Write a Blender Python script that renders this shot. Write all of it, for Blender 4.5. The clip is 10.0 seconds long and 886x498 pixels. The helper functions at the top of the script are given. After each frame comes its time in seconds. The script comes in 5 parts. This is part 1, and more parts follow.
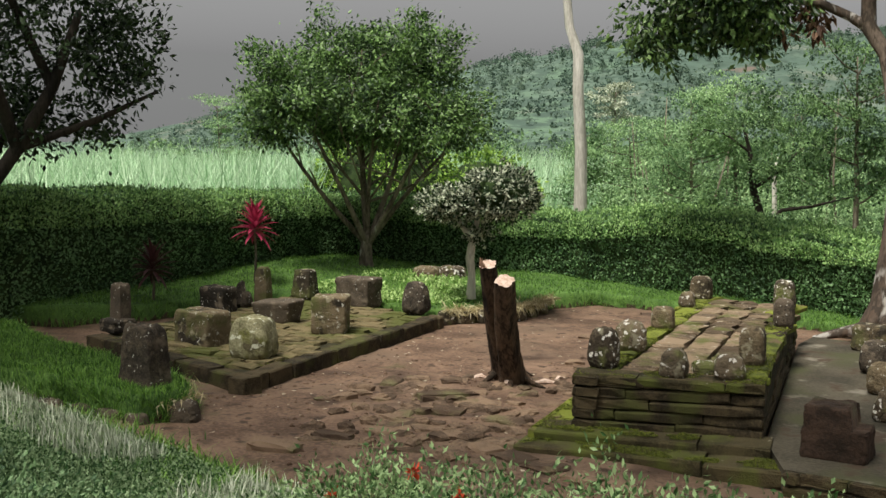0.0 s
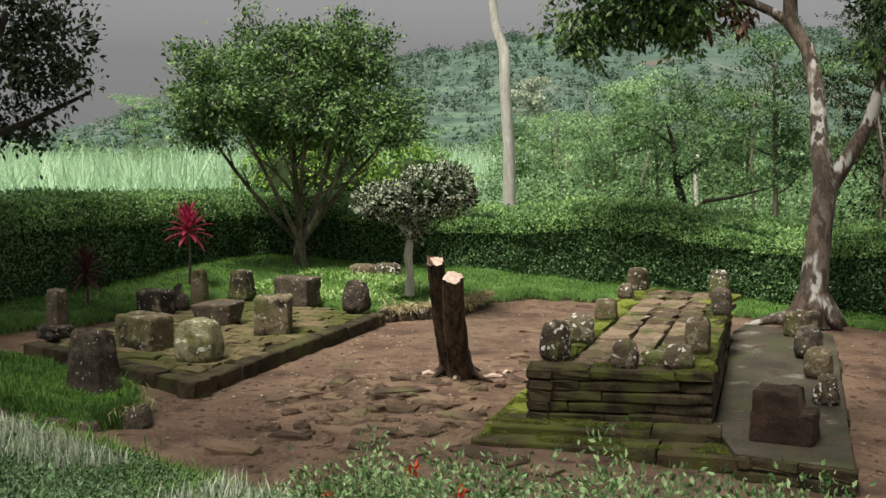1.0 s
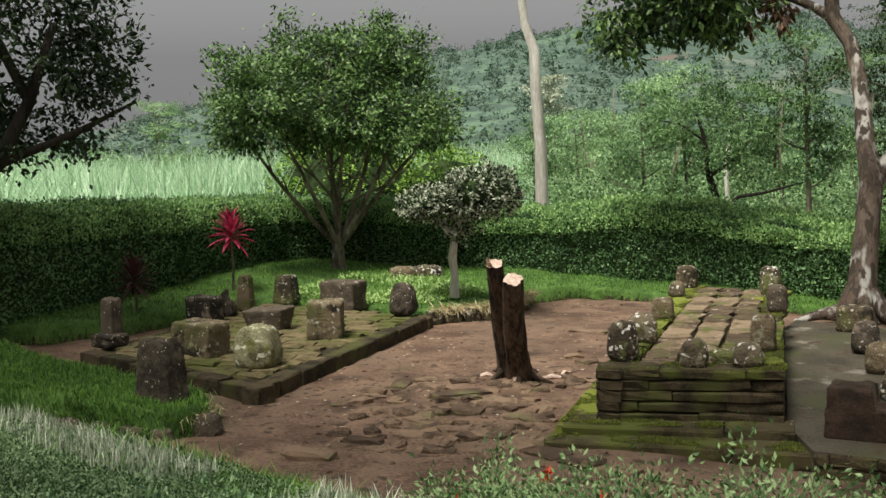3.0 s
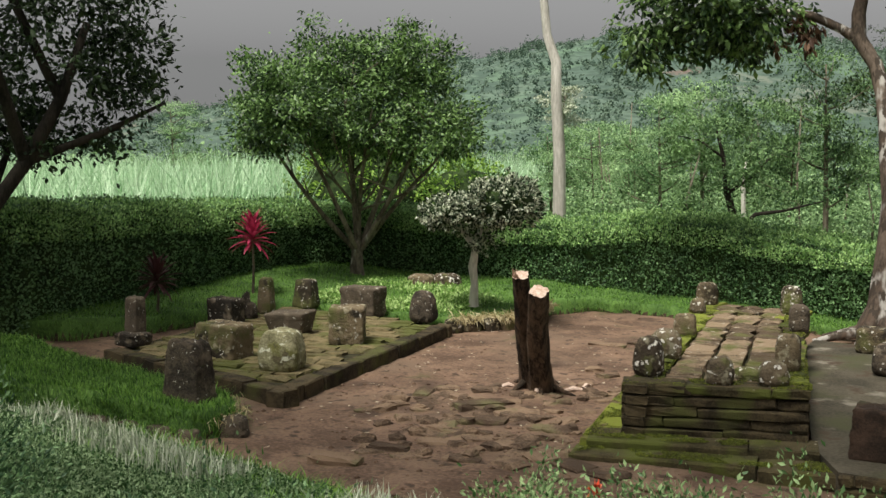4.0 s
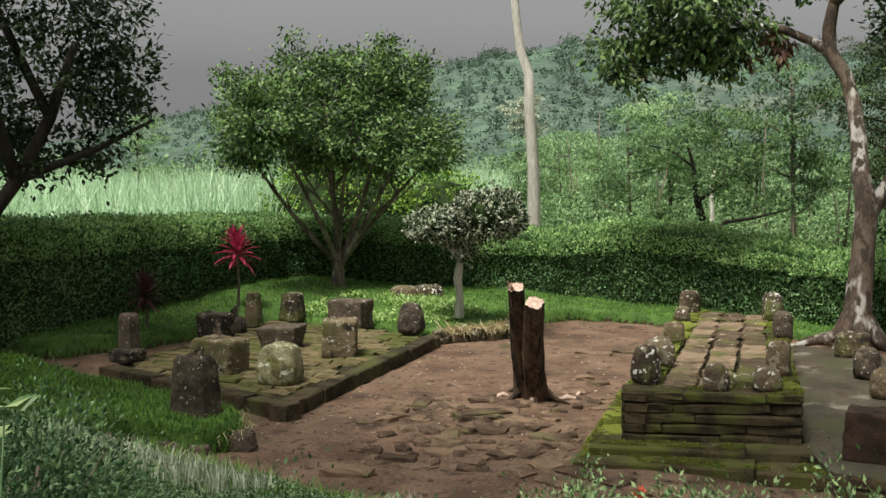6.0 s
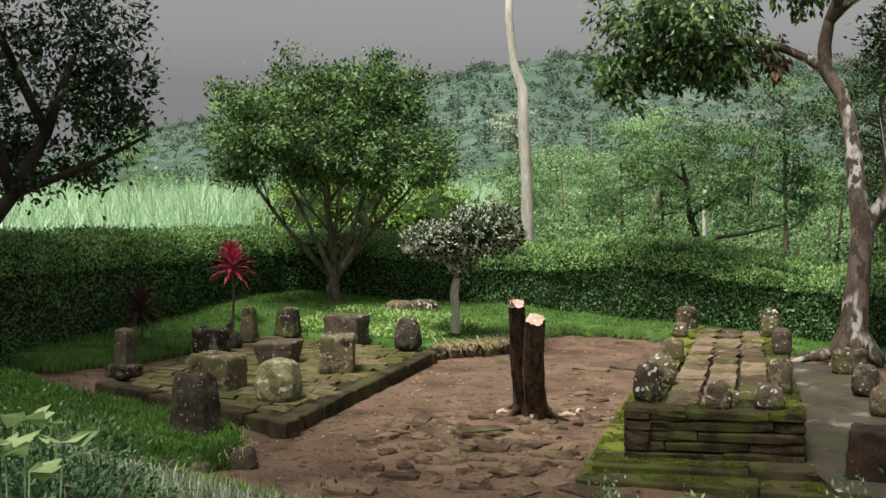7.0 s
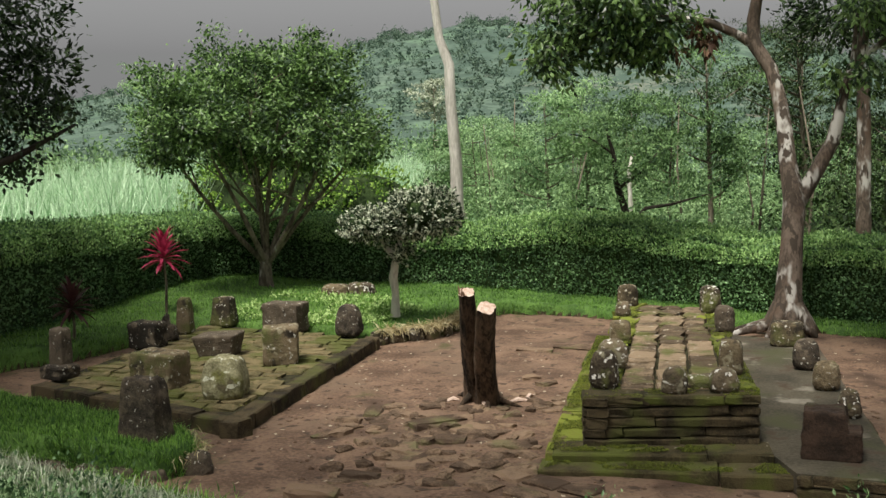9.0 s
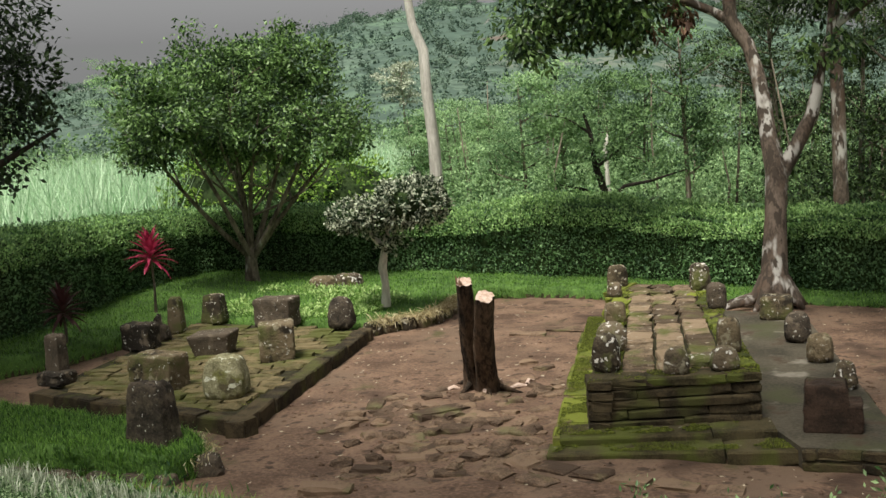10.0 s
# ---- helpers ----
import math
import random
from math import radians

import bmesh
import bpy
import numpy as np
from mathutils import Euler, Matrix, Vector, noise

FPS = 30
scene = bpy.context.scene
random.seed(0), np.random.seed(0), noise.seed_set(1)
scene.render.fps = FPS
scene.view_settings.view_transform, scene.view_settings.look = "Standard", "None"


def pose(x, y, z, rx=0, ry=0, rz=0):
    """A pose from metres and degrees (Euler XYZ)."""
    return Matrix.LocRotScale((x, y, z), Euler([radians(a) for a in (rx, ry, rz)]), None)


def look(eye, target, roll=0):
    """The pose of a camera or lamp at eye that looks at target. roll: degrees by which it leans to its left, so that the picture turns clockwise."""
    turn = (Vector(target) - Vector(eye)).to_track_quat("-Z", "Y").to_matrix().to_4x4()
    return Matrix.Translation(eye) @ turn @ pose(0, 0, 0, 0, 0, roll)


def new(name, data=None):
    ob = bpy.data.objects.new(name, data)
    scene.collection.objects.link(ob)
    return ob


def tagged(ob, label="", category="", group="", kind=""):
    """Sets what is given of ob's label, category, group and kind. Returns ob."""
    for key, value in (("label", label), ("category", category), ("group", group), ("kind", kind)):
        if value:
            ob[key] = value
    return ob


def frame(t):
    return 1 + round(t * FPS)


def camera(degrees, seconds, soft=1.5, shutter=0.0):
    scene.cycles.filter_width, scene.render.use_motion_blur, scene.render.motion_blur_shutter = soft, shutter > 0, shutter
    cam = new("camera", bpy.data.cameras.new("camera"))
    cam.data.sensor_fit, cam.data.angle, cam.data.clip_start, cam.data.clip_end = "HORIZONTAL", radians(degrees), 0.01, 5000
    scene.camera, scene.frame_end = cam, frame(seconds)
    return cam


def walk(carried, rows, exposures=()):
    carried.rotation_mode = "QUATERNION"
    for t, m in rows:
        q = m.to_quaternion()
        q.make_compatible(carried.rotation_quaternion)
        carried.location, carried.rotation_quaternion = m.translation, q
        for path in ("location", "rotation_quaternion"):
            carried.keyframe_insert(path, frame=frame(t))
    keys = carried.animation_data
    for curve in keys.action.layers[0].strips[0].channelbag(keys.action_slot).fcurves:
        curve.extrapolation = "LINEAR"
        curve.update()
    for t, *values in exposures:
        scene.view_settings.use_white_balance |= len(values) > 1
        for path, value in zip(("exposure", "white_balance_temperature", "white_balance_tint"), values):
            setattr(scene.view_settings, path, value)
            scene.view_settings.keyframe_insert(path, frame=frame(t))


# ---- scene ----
cam = camera(44.0, 10.0)
PATH = [
    (0, (3.732, -8.545, 2.422), (2.787, -6.792, 2.246), 0.7),
    (0.5, (3.635, -8.619, 2.428), (2.767, -6.826, 2.252), 0.5),
    (1, (3.494, -8.744, 2.446), (2.684, -6.925, 2.263), -0.2),
    (1.5, (3.385, -8.823, 2.456), (2.591, -6.997, 2.267), 0.3),
    (2, (3.26, -8.872, 2.453), (2.449, -7.053, 2.265), 0.5),
    (2.5, (3.16, -8.916, 2.468), (2.335, -7.103, 2.281), -1.6),
    (4, (2.919, -9.122, 2.524), (2.076, -7.316, 2.353), 0.4),
    (4.5, (2.847, -9.237, 2.539), (2.018, -7.425, 2.369), 1.4),
    (5, (2.781, -9.336, 2.557), (1.973, -7.514, 2.387), -0.2),
    (5.5, (2.723, -9.438, 2.582), (1.936, -7.607, 2.416), -0.5),
    (7, (2.525, -9.528, 2.633), (1.77, -7.681, 2.501), 0.0),
    (7.5, (2.439, -9.51, 2.672), (1.718, -7.65, 2.532), -1.1),
    (8, (2.321, -9.501, 2.731), (1.659, -7.621, 2.567), -1.7),
    (8.5, (2.247, -9.489, 2.791), (1.614, -7.601, 2.61), -1.5),
    (9, (2.155, -9.498, 2.858), (1.545, -7.603, 2.665), -1.3),
    (9.5, (2.024, -9.559, 2.925), (1.442, -7.657, 2.714), -3.4),
    (10, (1.923, -9.625, 2.974), (1.364, -7.719, 2.745), -3.6),
]
walk(cam, [(t, look(eye, target, roll)) for t, eye, target, roll in PATH])

# ---- world, sun ----
SUN_ELEV, SUN_ROT = 66.0, 196.0
world = bpy.data.worlds.new("world")
scene.world = world
world.use_nodes = True
wt = world.node_tree
wt.nodes.clear()
sky = wt.nodes.new("ShaderNodeTexSky")
sky.sky_type, sky.sun_disc = "NISHITA", False
sky.sun_elevation, sky.sun_rotation = radians(SUN_ELEV), radians(SUN_ROT)
sky.dust_density, sky.air_density = 4.0, 1.0
grey = wt.nodes.new("ShaderNodeHueSaturation")
grey.inputs["Saturation"].default_value = 0.0
bg = wt.nodes.new("ShaderNodeBackground")
bg.inputs["Strength"].default_value = 0.092
wo = wt.nodes.new("ShaderNodeOutputWorld")
wt.links.new(sky.outputs[0], grey.inputs["Color"])
cloud = wt.nodes.new("ShaderNodeMixRGB")
cloud.blend_type = "LIGHTEN"
cloud.inputs["Fac"].default_value = 1.0
# an overcast sky, three times as bright overhead as at the horizon
dome, height, lift, tint = (wt.nodes.new(k) for k in ("ShaderNodeTexCoord", "ShaderNodeSeparateXYZ", "ShaderNodeMath", "ShaderNodeVectorMath"))
lift.operation = "MAXIMUM"
lift.inputs[1].default_value = 0.0
rise = wt.nodes.new("ShaderNodeMath")
rise.operation = "MULTIPLY_ADD"
rise.inputs[1].default_value, rise.inputs[2].default_value = 1.6, 1.0
tint.operation = "SCALE"
tint.inputs[0].default_value = (2.3, 2.32, 2.3)
wt.links.new(dome.outputs["Generated"], height.inputs[0])
wt.links.new(height.outputs["Z"], lift.inputs[0])
wt.links.new(lift.outputs[0], rise.inputs[0])
wt.links.new(rise.outputs[0], tint.inputs["Scale"])
wt.links.new(tint.outputs[0], cloud.inputs["Color2"])
wt.links.new(grey.outputs[0], cloud.inputs["Color1"])
wt.links.new(cloud.outputs[0], bg.inputs["Color"])
wt.links.new(bg.outputs[0], wo.inputs["Surface"])
sun = new("sun", bpy.data.lights.new("sun", "SUN"))
sun.data.energy, sun.data.angle, sun.data.color = 4.8, radians(16), (1.0, 0.955, 0.86)
az = radians(SUN_ROT)
sun_dir = Vector((math.sin(az) * math.cos(radians(SUN_ELEV)), math.cos(az) * math.cos(radians(SUN_ELEV)), math.sin(radians(SUN_ELEV))))
sun.matrix_world = look(tuple(sun_dir * 50), (0, 0, 0))

# ---- materials ----


def material(name, dark, light, scale=6.0, fine=40.0, rough=0.9, bump=0.4, bump_size=0.02, spots=None, patches=None,
             vary=0.0, islands=False, stretch=(1, 1, 1), transmit=0.0, spec=0.3, local=False, bias=0.0):
    """Two scales of noise between dark and light; patches (colour, scale, low, high) and spots (the same) lie over them."""
    m = bpy.data.materials.new(name)
    m.use_nodes = True
    nt = m.node_tree
    nt.nodes.clear()
    node, link = nt.nodes.new, nt.links.new
    out, bsdf = node("ShaderNodeOutputMaterial"), node("ShaderNodeBsdfPrincipled")
    geo, info, mapping = node("ShaderNodeNewGeometry"), node("ShaderNodeObjectInfo"), node("ShaderNodeMapping")
    mapping.inputs["Scale"].default_value = stretch
    if local:
        co = node("ShaderNodeTexCoord")
        link(co.outputs["Object"], mapping.inputs["Vector"])
    else:
        link(geo.outputs["Position"], mapping.inputs["Vector"])

    def noise_at(s, detail=4.0, w=0.55):
        n = node("ShaderNodeTexNoise")
        n.inputs["Scale"].default_value, n.inputs["Detail"].default_value, n.inputs["Roughness"].default_value = s, detail, w
        link(mapping.outputs[0], n.inputs["Vector"])
        return n.outputs["Fac"]

    def math_node(op, a, b):
        n = node("ShaderNodeMath")
        n.operation = op
        for i, v in enumerate((a, b)):
            if isinstance(v, (int, float)):
                n.inputs[i].default_value = v
            else:
                link(v, n.inputs[i])
        return n.outputs[0]

    def mix(fac, a, b):
        n = node("ShaderNodeMix")
        n.data_type = "RGBA"
        link(fac, n.inputs[0])
        for i, v in ((6, a), (7, b)):
            if isinstance(v, tuple):
                n.inputs[i].default_value = (*v, 1)
            else:
                link(v, n.inputs[i])
        return n.outputs[2]

    def ramp(v, low, high):
        n = node("ShaderNodeMapRange")
        n.interpolation_type = "SMOOTHSTEP"
        n.inputs["From Min"].default_value, n.inputs["From Max"].default_value = low, high
        link(v, n.inputs["Value"])
        return n.outputs[0]

    broad, grain = noise_at(scale), noise_at(fine, 3.0, 0.6)
    tone = math_node("ADD", math_node("MULTIPLY", broad, 0.6), math_node("MULTIPLY", grain, 0.4))
    if bias:
        tone = math_node("ADD", tone, bias)
    if vary:
        rnd = geo.outputs["Random Per Island"] if islands else info.outputs["Random"]
        tone = math_node("ADD", tone, math_node("MULTIPLY", math_node("SUBTRACT", rnd, 0.5), vary))
    colour = mix(ramp(tone, 0.36, 0.64), dark, light)
    for layer in (patches, spots):
        for c, s, low, high in layer or ():
            colour = mix(ramp(noise_at(s, 3.0), low, high), colour, c)
    link(colour, bsdf.inputs["Base Color"])
    bsdf.inputs["Roughness"].default_value = rough
    bsdf.inputs["Specular IOR Level"].default_value = spec
    if bump:
        b = node("ShaderNodeBump")
        b.inputs["Strength"].default_value, b.inputs["Distance"].default_value = bump, bump_size
        link(tone, b.inputs["Height"])
        link(b.outputs[0], bsdf.inputs["Normal"])
    last = bsdf.outputs[0]
    if transmit:
        tr, ms = node("ShaderNodeBsdfTranslucent"), node("ShaderNodeMixShader")
        link(colour, tr.inputs["Color"])
        ms.inputs[0].default_value = transmit
        link(last, ms.inputs[1])
        link(tr.outputs[0], ms.inputs[2])
        last = ms.outputs[0]
    link(last, out.inputs["Surface"])
    return m


M = {
    "dirt": material("dirt", (0.08, 0.047, 0.03), (0.235, 0.15, 0.1), 1.3, 26, 0.8, 0.9, 0.03,
                     patches=[((0.15, 0.1, 0.067), 0.7, 0.48, 0.66), ((0.06, 0.036, 0.024), 1.1, 0.53, 0.7), ((0.08, 0.07, 0.03), 1.7, 0.6, 0.75), ((0.055, 0.034, 0.022), 6.0, 0.56, 0.68)]),
    "field_soil": material("field_soil", (0.03, 0.06, 0.015), (0.09, 0.15, 0.04), 0.4, 5, 0.95, 0.3),
    "turf": material("turf", (0.04, 0.085, 0.018), (0.1, 0.19, 0.04), 3, 40, 0.95, 0.6),
    # wall bricks, darker than the paving: shade of upright faces is in the colour
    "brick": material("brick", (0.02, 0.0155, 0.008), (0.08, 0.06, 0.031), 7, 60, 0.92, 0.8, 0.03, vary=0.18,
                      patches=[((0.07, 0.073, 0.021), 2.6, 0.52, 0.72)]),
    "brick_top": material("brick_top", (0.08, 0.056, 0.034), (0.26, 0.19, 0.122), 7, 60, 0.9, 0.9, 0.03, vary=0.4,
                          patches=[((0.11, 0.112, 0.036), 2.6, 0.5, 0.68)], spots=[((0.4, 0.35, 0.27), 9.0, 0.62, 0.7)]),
    "brick_moss": material("brick_moss", (0.045, 0.055, 0.011), (0.18, 0.21, 0.03), 5, 55, 0.95, 0.8, 0.02, vary=0.3,
                           patches=[((0.12, 0.085, 0.05), 4.0, 0.55, 0.68)]),
    "brick_step": material("brick_step", (0.022, 0.019, 0.008), (0.08, 0.064, 0.03), 5, 55, 0.95, 0.8, 0.03, vary=0.15,
                           patches=[((0.085, 0.098, 0.02), 2.2, 0.48, 0.68)], spots=[((0.3, 0.28, 0.22), 10.0, 0.68, 0.74)]),
    "brick_earth": material("brick_earth", (0.07, 0.046, 0.03), (0.22, 0.15, 0.098), 5, 50, 0.95, 0.8, 0.03, vary=0.25,
                            patches=[((0.13, 0.12, 0.055), 2.0, 0.54, 0.7)]),
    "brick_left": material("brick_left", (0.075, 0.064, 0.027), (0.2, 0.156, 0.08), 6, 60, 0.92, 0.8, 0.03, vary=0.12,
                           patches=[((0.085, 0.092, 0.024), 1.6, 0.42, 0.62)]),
    "mortar": material("mortar", (0.014, 0.012, 0.006), (0.045, 0.042, 0.017), 8, 50, 1.0, 0.4),
    "concrete": material("concrete", (0.03, 0.026, 0.017), (0.1, 0.086, 0.06), 1.6, 30, 0.8, 0.4, 0.012,
                         patches=[((0.06, 0.062, 0.028), 1.1, 0.48, 0.66), ((0.21, 0.19, 0.15), 2.4, 0.57, 0.7), ((0.06, 0.04, 0.026), 3.2, 0.58, 0.68)]),
    "stone": material("stone", (0.032, 0.025, 0.015), (0.16, 0.122, 0.072), 5, 45, 0.9, 1.0, 0.04, vary=0.3,
                      patches=[((0.095, 0.1, 0.032), 3.0, 0.5, 0.68), ((0.03, 0.024, 0.016), 4.0, 0.56, 0.68)], spots=[((0.27, 0.24, 0.16), 9.0, 0.57, 0.67), ((0.52, 0.5, 0.44), 20.0, 0.64, 0.67)]),
    "stone_dark": material("stone_dark", (0.022, 0.018, 0.013), (0.1, 0.078, 0.055), 5, 45, 0.9, 1.0, 0.035, vary=0.2,
                           spots=[((0.15, 0.12, 0.085), 7.0, 0.53, 0.68), ((0.5, 0.48, 0.42), 22.0, 0.65, 0.68)]),
    "stone_lichen": material("stone_lichen", (0.045, 0.034, 0.022), (0.16, 0.125, 0.08), 5, 45, 0.9, 1.0, 0.035, vary=0.2,
                             patches=[((0.12, 0.13, 0.04), 4.0, 0.5, 0.66)], spots=[((0.24, 0.22, 0.15), 9.0, 0.55, 0.66), ((0.66, 0.64, 0.58), 17.0, 0.6, 0.63)]),
    "stone_red": material("stone_red", (0.022, 0.014, 0.009), (0.062, 0.037, 0.024), 5, 45, 0.9, 0.6, 0.025, patches=[((0.05, 0.045, 0.025), 3.0, 0.55, 0.7)]),
    "stone_pale": material("stone_pale", (0.12, 0.11, 0.055), (0.36, 0.34, 0.2), 5, 45, 0.9, 1.0, 0.035,
                           patches=[((0.17, 0.17, 0.05), 4.0, 0.5, 0.68)], spots=[((0.1, 0.085, 0.045), 6.0, 0.56, 0.66), ((0.62, 0.62, 0.48), 11.0, 0.58, 0.64)]),
    "hedge_leaf": material("hedge_leaf", (0.045, 0.105, 0.04), (0.23, 0.4, 0.165), 1.5, 14, 0.5, 0, vary=0.32, islands=True, transmit=0.25, spec=0.45),
    "bank_leaf": material("bank_leaf", (0.03, 0.07, 0.03), (0.15, 0.25, 0.11), 2, 14, 0.5, 0, vary=0.4, islands=True, transmit=0.2),
    "sprig_leaf": material("sprig_leaf", (0.08, 0.15, 0.05), (0.3, 0.38, 0.18), 4, 20, 0.5, 0, vary=0.6, islands=True, transmit=0.3),
    # near-black green: the shade deep inside foliage is put into this colour
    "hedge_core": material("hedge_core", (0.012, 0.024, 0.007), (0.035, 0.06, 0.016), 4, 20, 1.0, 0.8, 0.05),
    "tree_leaf": material("tree_leaf", (0.024, 0.058, 0.018), (0.22, 0.37, 0.11), 2.6, 9, 0.45, 0, vary=0.38, islands=True, transmit=0.25, spec=0.45),
    "big_leaf": material("big_leaf", (0.022, 0.052, 0.016), (0.2, 0.32, 0.1), 1.2, 10, 0.35, 0, vary=0.7, islands=True, transmit=0.3, spec=0.5),
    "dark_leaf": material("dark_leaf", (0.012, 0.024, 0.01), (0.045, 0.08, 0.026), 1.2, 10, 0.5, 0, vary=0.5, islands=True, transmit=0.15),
    # leaves at the right, their shade painted in as a darker green
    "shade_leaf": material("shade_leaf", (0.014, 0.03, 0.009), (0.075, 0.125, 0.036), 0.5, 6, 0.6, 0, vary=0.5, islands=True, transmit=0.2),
    "pale_leaf": material("pale_leaf", (0.016, 0.04, 0.012), (0.62, 0.66, 0.5), 3, 20, 0.5, 0, vary=1.3, islands=True, transmit=0.15, bias=-0.08),
    "cover_leaf": material("cover_leaf", (0.035, 0.09, 0.024), (0.32, 0.44, 0.23), 1.4, 10, 0.5, 0, vary=0.8, islands=True, transmit=0.25),
    "shrub_leaf": material("shrub_leaf", (0.06, 0.13, 0.04), (0.31, 0.44, 0.2), 2, 10, 0.45, 0, vary=0.7, islands=True, transmit=0.25),
    "grass": material("grass", (0.04, 0.11, 0.018), (0.2, 0.37, 0.065), 1.2, 8, 0.6, 0, vary=0.6, islands=True, transmit=0.3),
    # low leaves with sunlight put into a very light green
    "sunlit_clover": material("sunlit_clover", (0.16, 0.3, 0.06), (0.5, 0.66, 0.26), 1.2, 8, 0.5, 0, vary=0.7, islands=True, transmit=0.3),
    "moss": material("moss", (0.05, 0.065, 0.011), (0.19, 0.22, 0.03), 4, 20, 0.9, 0, vary=0.7, islands=True, transmit=0.15),
    "wood_leaf": material("wood_leaf", (0.035, 0.08, 0.03), (0.22, 0.36, 0.14), 0.5, 2.5, 0.7, 0, vary=0.25, islands=True, transmit=0.25),
    "bush_leaf": material("bush_leaf", (0.07, 0.16, 0.025), (0.34, 0.53, 0.1), 1.5, 10, 0.5, 0, vary=0.6, islands=True, transmit=0.3),
    # young shoots, with the light on the hedge tops added to their colour
    "lit_shoot_leaf": material("lit_shoot_leaf", (0.12, 0.24, 0.065), (0.42, 0.63, 0.24), 1.5, 10, 0.5, 0, vary=0.5, islands=True, transmit=0.3),
    "spike": material("spike", (0.27, 0.31, 0.21), (0.6, 0.64, 0.5), 2, 10, 0.7, 0, vary=0.5, islands=True, transmit=0.2),
    # far dark crowns, with distance haze mixed into the green
    "hill_dark_haze": material("hill_dark_haze", (0.05, 0.09, 0.068), (0.11, 0.165, 0.115), 0.06, 0.5, 0.9, 0, vary=0.3, islands=True, transmit=0.15),
    "rim_soil": material("rim_soil", (0.028, 0.02, 0.012), (0.095, 0.066, 0.038), 5, 30, 0.95, 1.0, 0.04),
    "straw": material("straw", (0.36, 0.3, 0.15), (0.72, 0.64, 0.42), 3, 12, 0.8, 0, vary=0.7, islands=True, transmit=0.2),
    "cane": material("cane", (0.3, 0.5, 0.27), (0.64, 0.83, 0.57), 0.6, 3, 0.6, 0, vary=0.6, islands=True, transmit=0.35),
    "far_leaf": material("far_leaf", (0.09, 0.185, 0.075), (0.4, 0.58, 0.28), 0.5, 2.5, 0.7, 0, vary=0.25, islands=True, transmit=0.3),
    # hill crowns and hill ground: haze is painted in as greyed, bluish, low-contrast green
    "hill_leaf_haze": material("hill_leaf_haze", (0.07, 0.12, 0.088), (0.15, 0.215, 0.15), 0.06, 0.5, 0.9, 0, vary=0.3, islands=True, transmit=0.15),
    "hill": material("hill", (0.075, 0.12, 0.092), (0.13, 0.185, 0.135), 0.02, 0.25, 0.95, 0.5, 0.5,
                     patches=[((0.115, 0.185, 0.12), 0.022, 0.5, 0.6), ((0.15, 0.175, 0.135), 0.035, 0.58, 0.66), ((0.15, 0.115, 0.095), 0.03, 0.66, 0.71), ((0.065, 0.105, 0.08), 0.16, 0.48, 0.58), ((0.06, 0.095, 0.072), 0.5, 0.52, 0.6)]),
    "dead_leaf": material("dead_leaf", (0.06, 0.03, 0.018), (0.24, 0.14, 0.09), 6, 20, 0.7, 0, vary=0.8, islands=True, transmit=0.2),
    "litter": material("litter", (0.16, 0.11, 0.065), (0.5, 0.43, 0.32), 6, 20, 0.8, 0, vary=1.0, islands=True),
    "red_leaf": material("red_leaf", (0.1, 0.008, 0.025), (0.5, 0.05, 0.12), 6, 20, 0.45, 0, vary=0.8, islands=True, transmit=0.3),
    "dull_red_leaf": material("dull_red_leaf", (0.03, 0.012, 0.014), (0.11, 0.045, 0.045), 6, 20, 0.5, 0, vary=0.8, islands=True, transmit=0.2),
    "red_flower": material("red_flower", (0.5, 0.05, 0.02), (0.7, 0.1, 0.05), 6, 20, 0.5, 0),
    "bark": material("bark", (0.06, 0.048, 0.034), (0.26, 0.22, 0.165), 4, 30, 0.95, 0.8, 0.03, stretch=(1, 1, 0.3),
                     spots=[((0.4, 0.38, 0.33), 5.0, 0.62, 0.7)]),
    "bark_pale": material("bark_pale", (0.04, 0.03, 0.022), (0.17, 0.13, 0.1), 3, 30, 0.9, 0.8, 0.02, stretch=(1, 1, 0.4),
                          patches=[((0.1, 0.066, 0.046), 2.0, 0.5, 0.7)], spots=[((0.45, 0.43, 0.39), 3.6, 0.52, 0.62), ((0.06, 0.046, 0.034), 9.0, 0.52, 0.6)]),
    "bark_dead": material("bark_dead", (0.42, 0.39, 0.34), (0.74, 0.7, 0.63), 2, 25, 0.9, 0.5, 0.02, stretch=(1, 1, 0.2)),
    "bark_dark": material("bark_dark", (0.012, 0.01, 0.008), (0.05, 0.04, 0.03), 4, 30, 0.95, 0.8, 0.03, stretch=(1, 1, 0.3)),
    "stump_bark": material("stump_bark", (0.012, 0.009, 0.006), (0.15, 0.1, 0.065), 7, 40, 0.95, 1.0, 0.04, stretch=(1, 1, 0.15)),
    "cut_wood": material("cut_wood", (0.4, 0.27, 0.2), (0.62, 0.49, 0.41), 20, 80, 0.8, 0.3, 0.005),
}

# ---- mesh helpers ----


def mesh_of(name, verts, faces, mat, smooth=False):
    me = bpy.data.meshes.new(name)
    me.from_pydata(np.asarray(verts, float).tolist(), [], faces if isinstance(faces, list) else faces.tolist())
    me.materials.append(mat)
    if smooth:
        me.polygons.foreach_set("use_smooth", [True] * len(me.polygons))
    me.update()
    return me


def bm_mesh(name, bm, mat, smooth=False):
    me = bpy.data.meshes.new(name)
    bm.to_mesh(me)
    bm.free()
    me.materials.append(mat)
    if smooth:
        me.polygons.foreach_set("use_smooth", [True] * len(me.polygons))
    return me


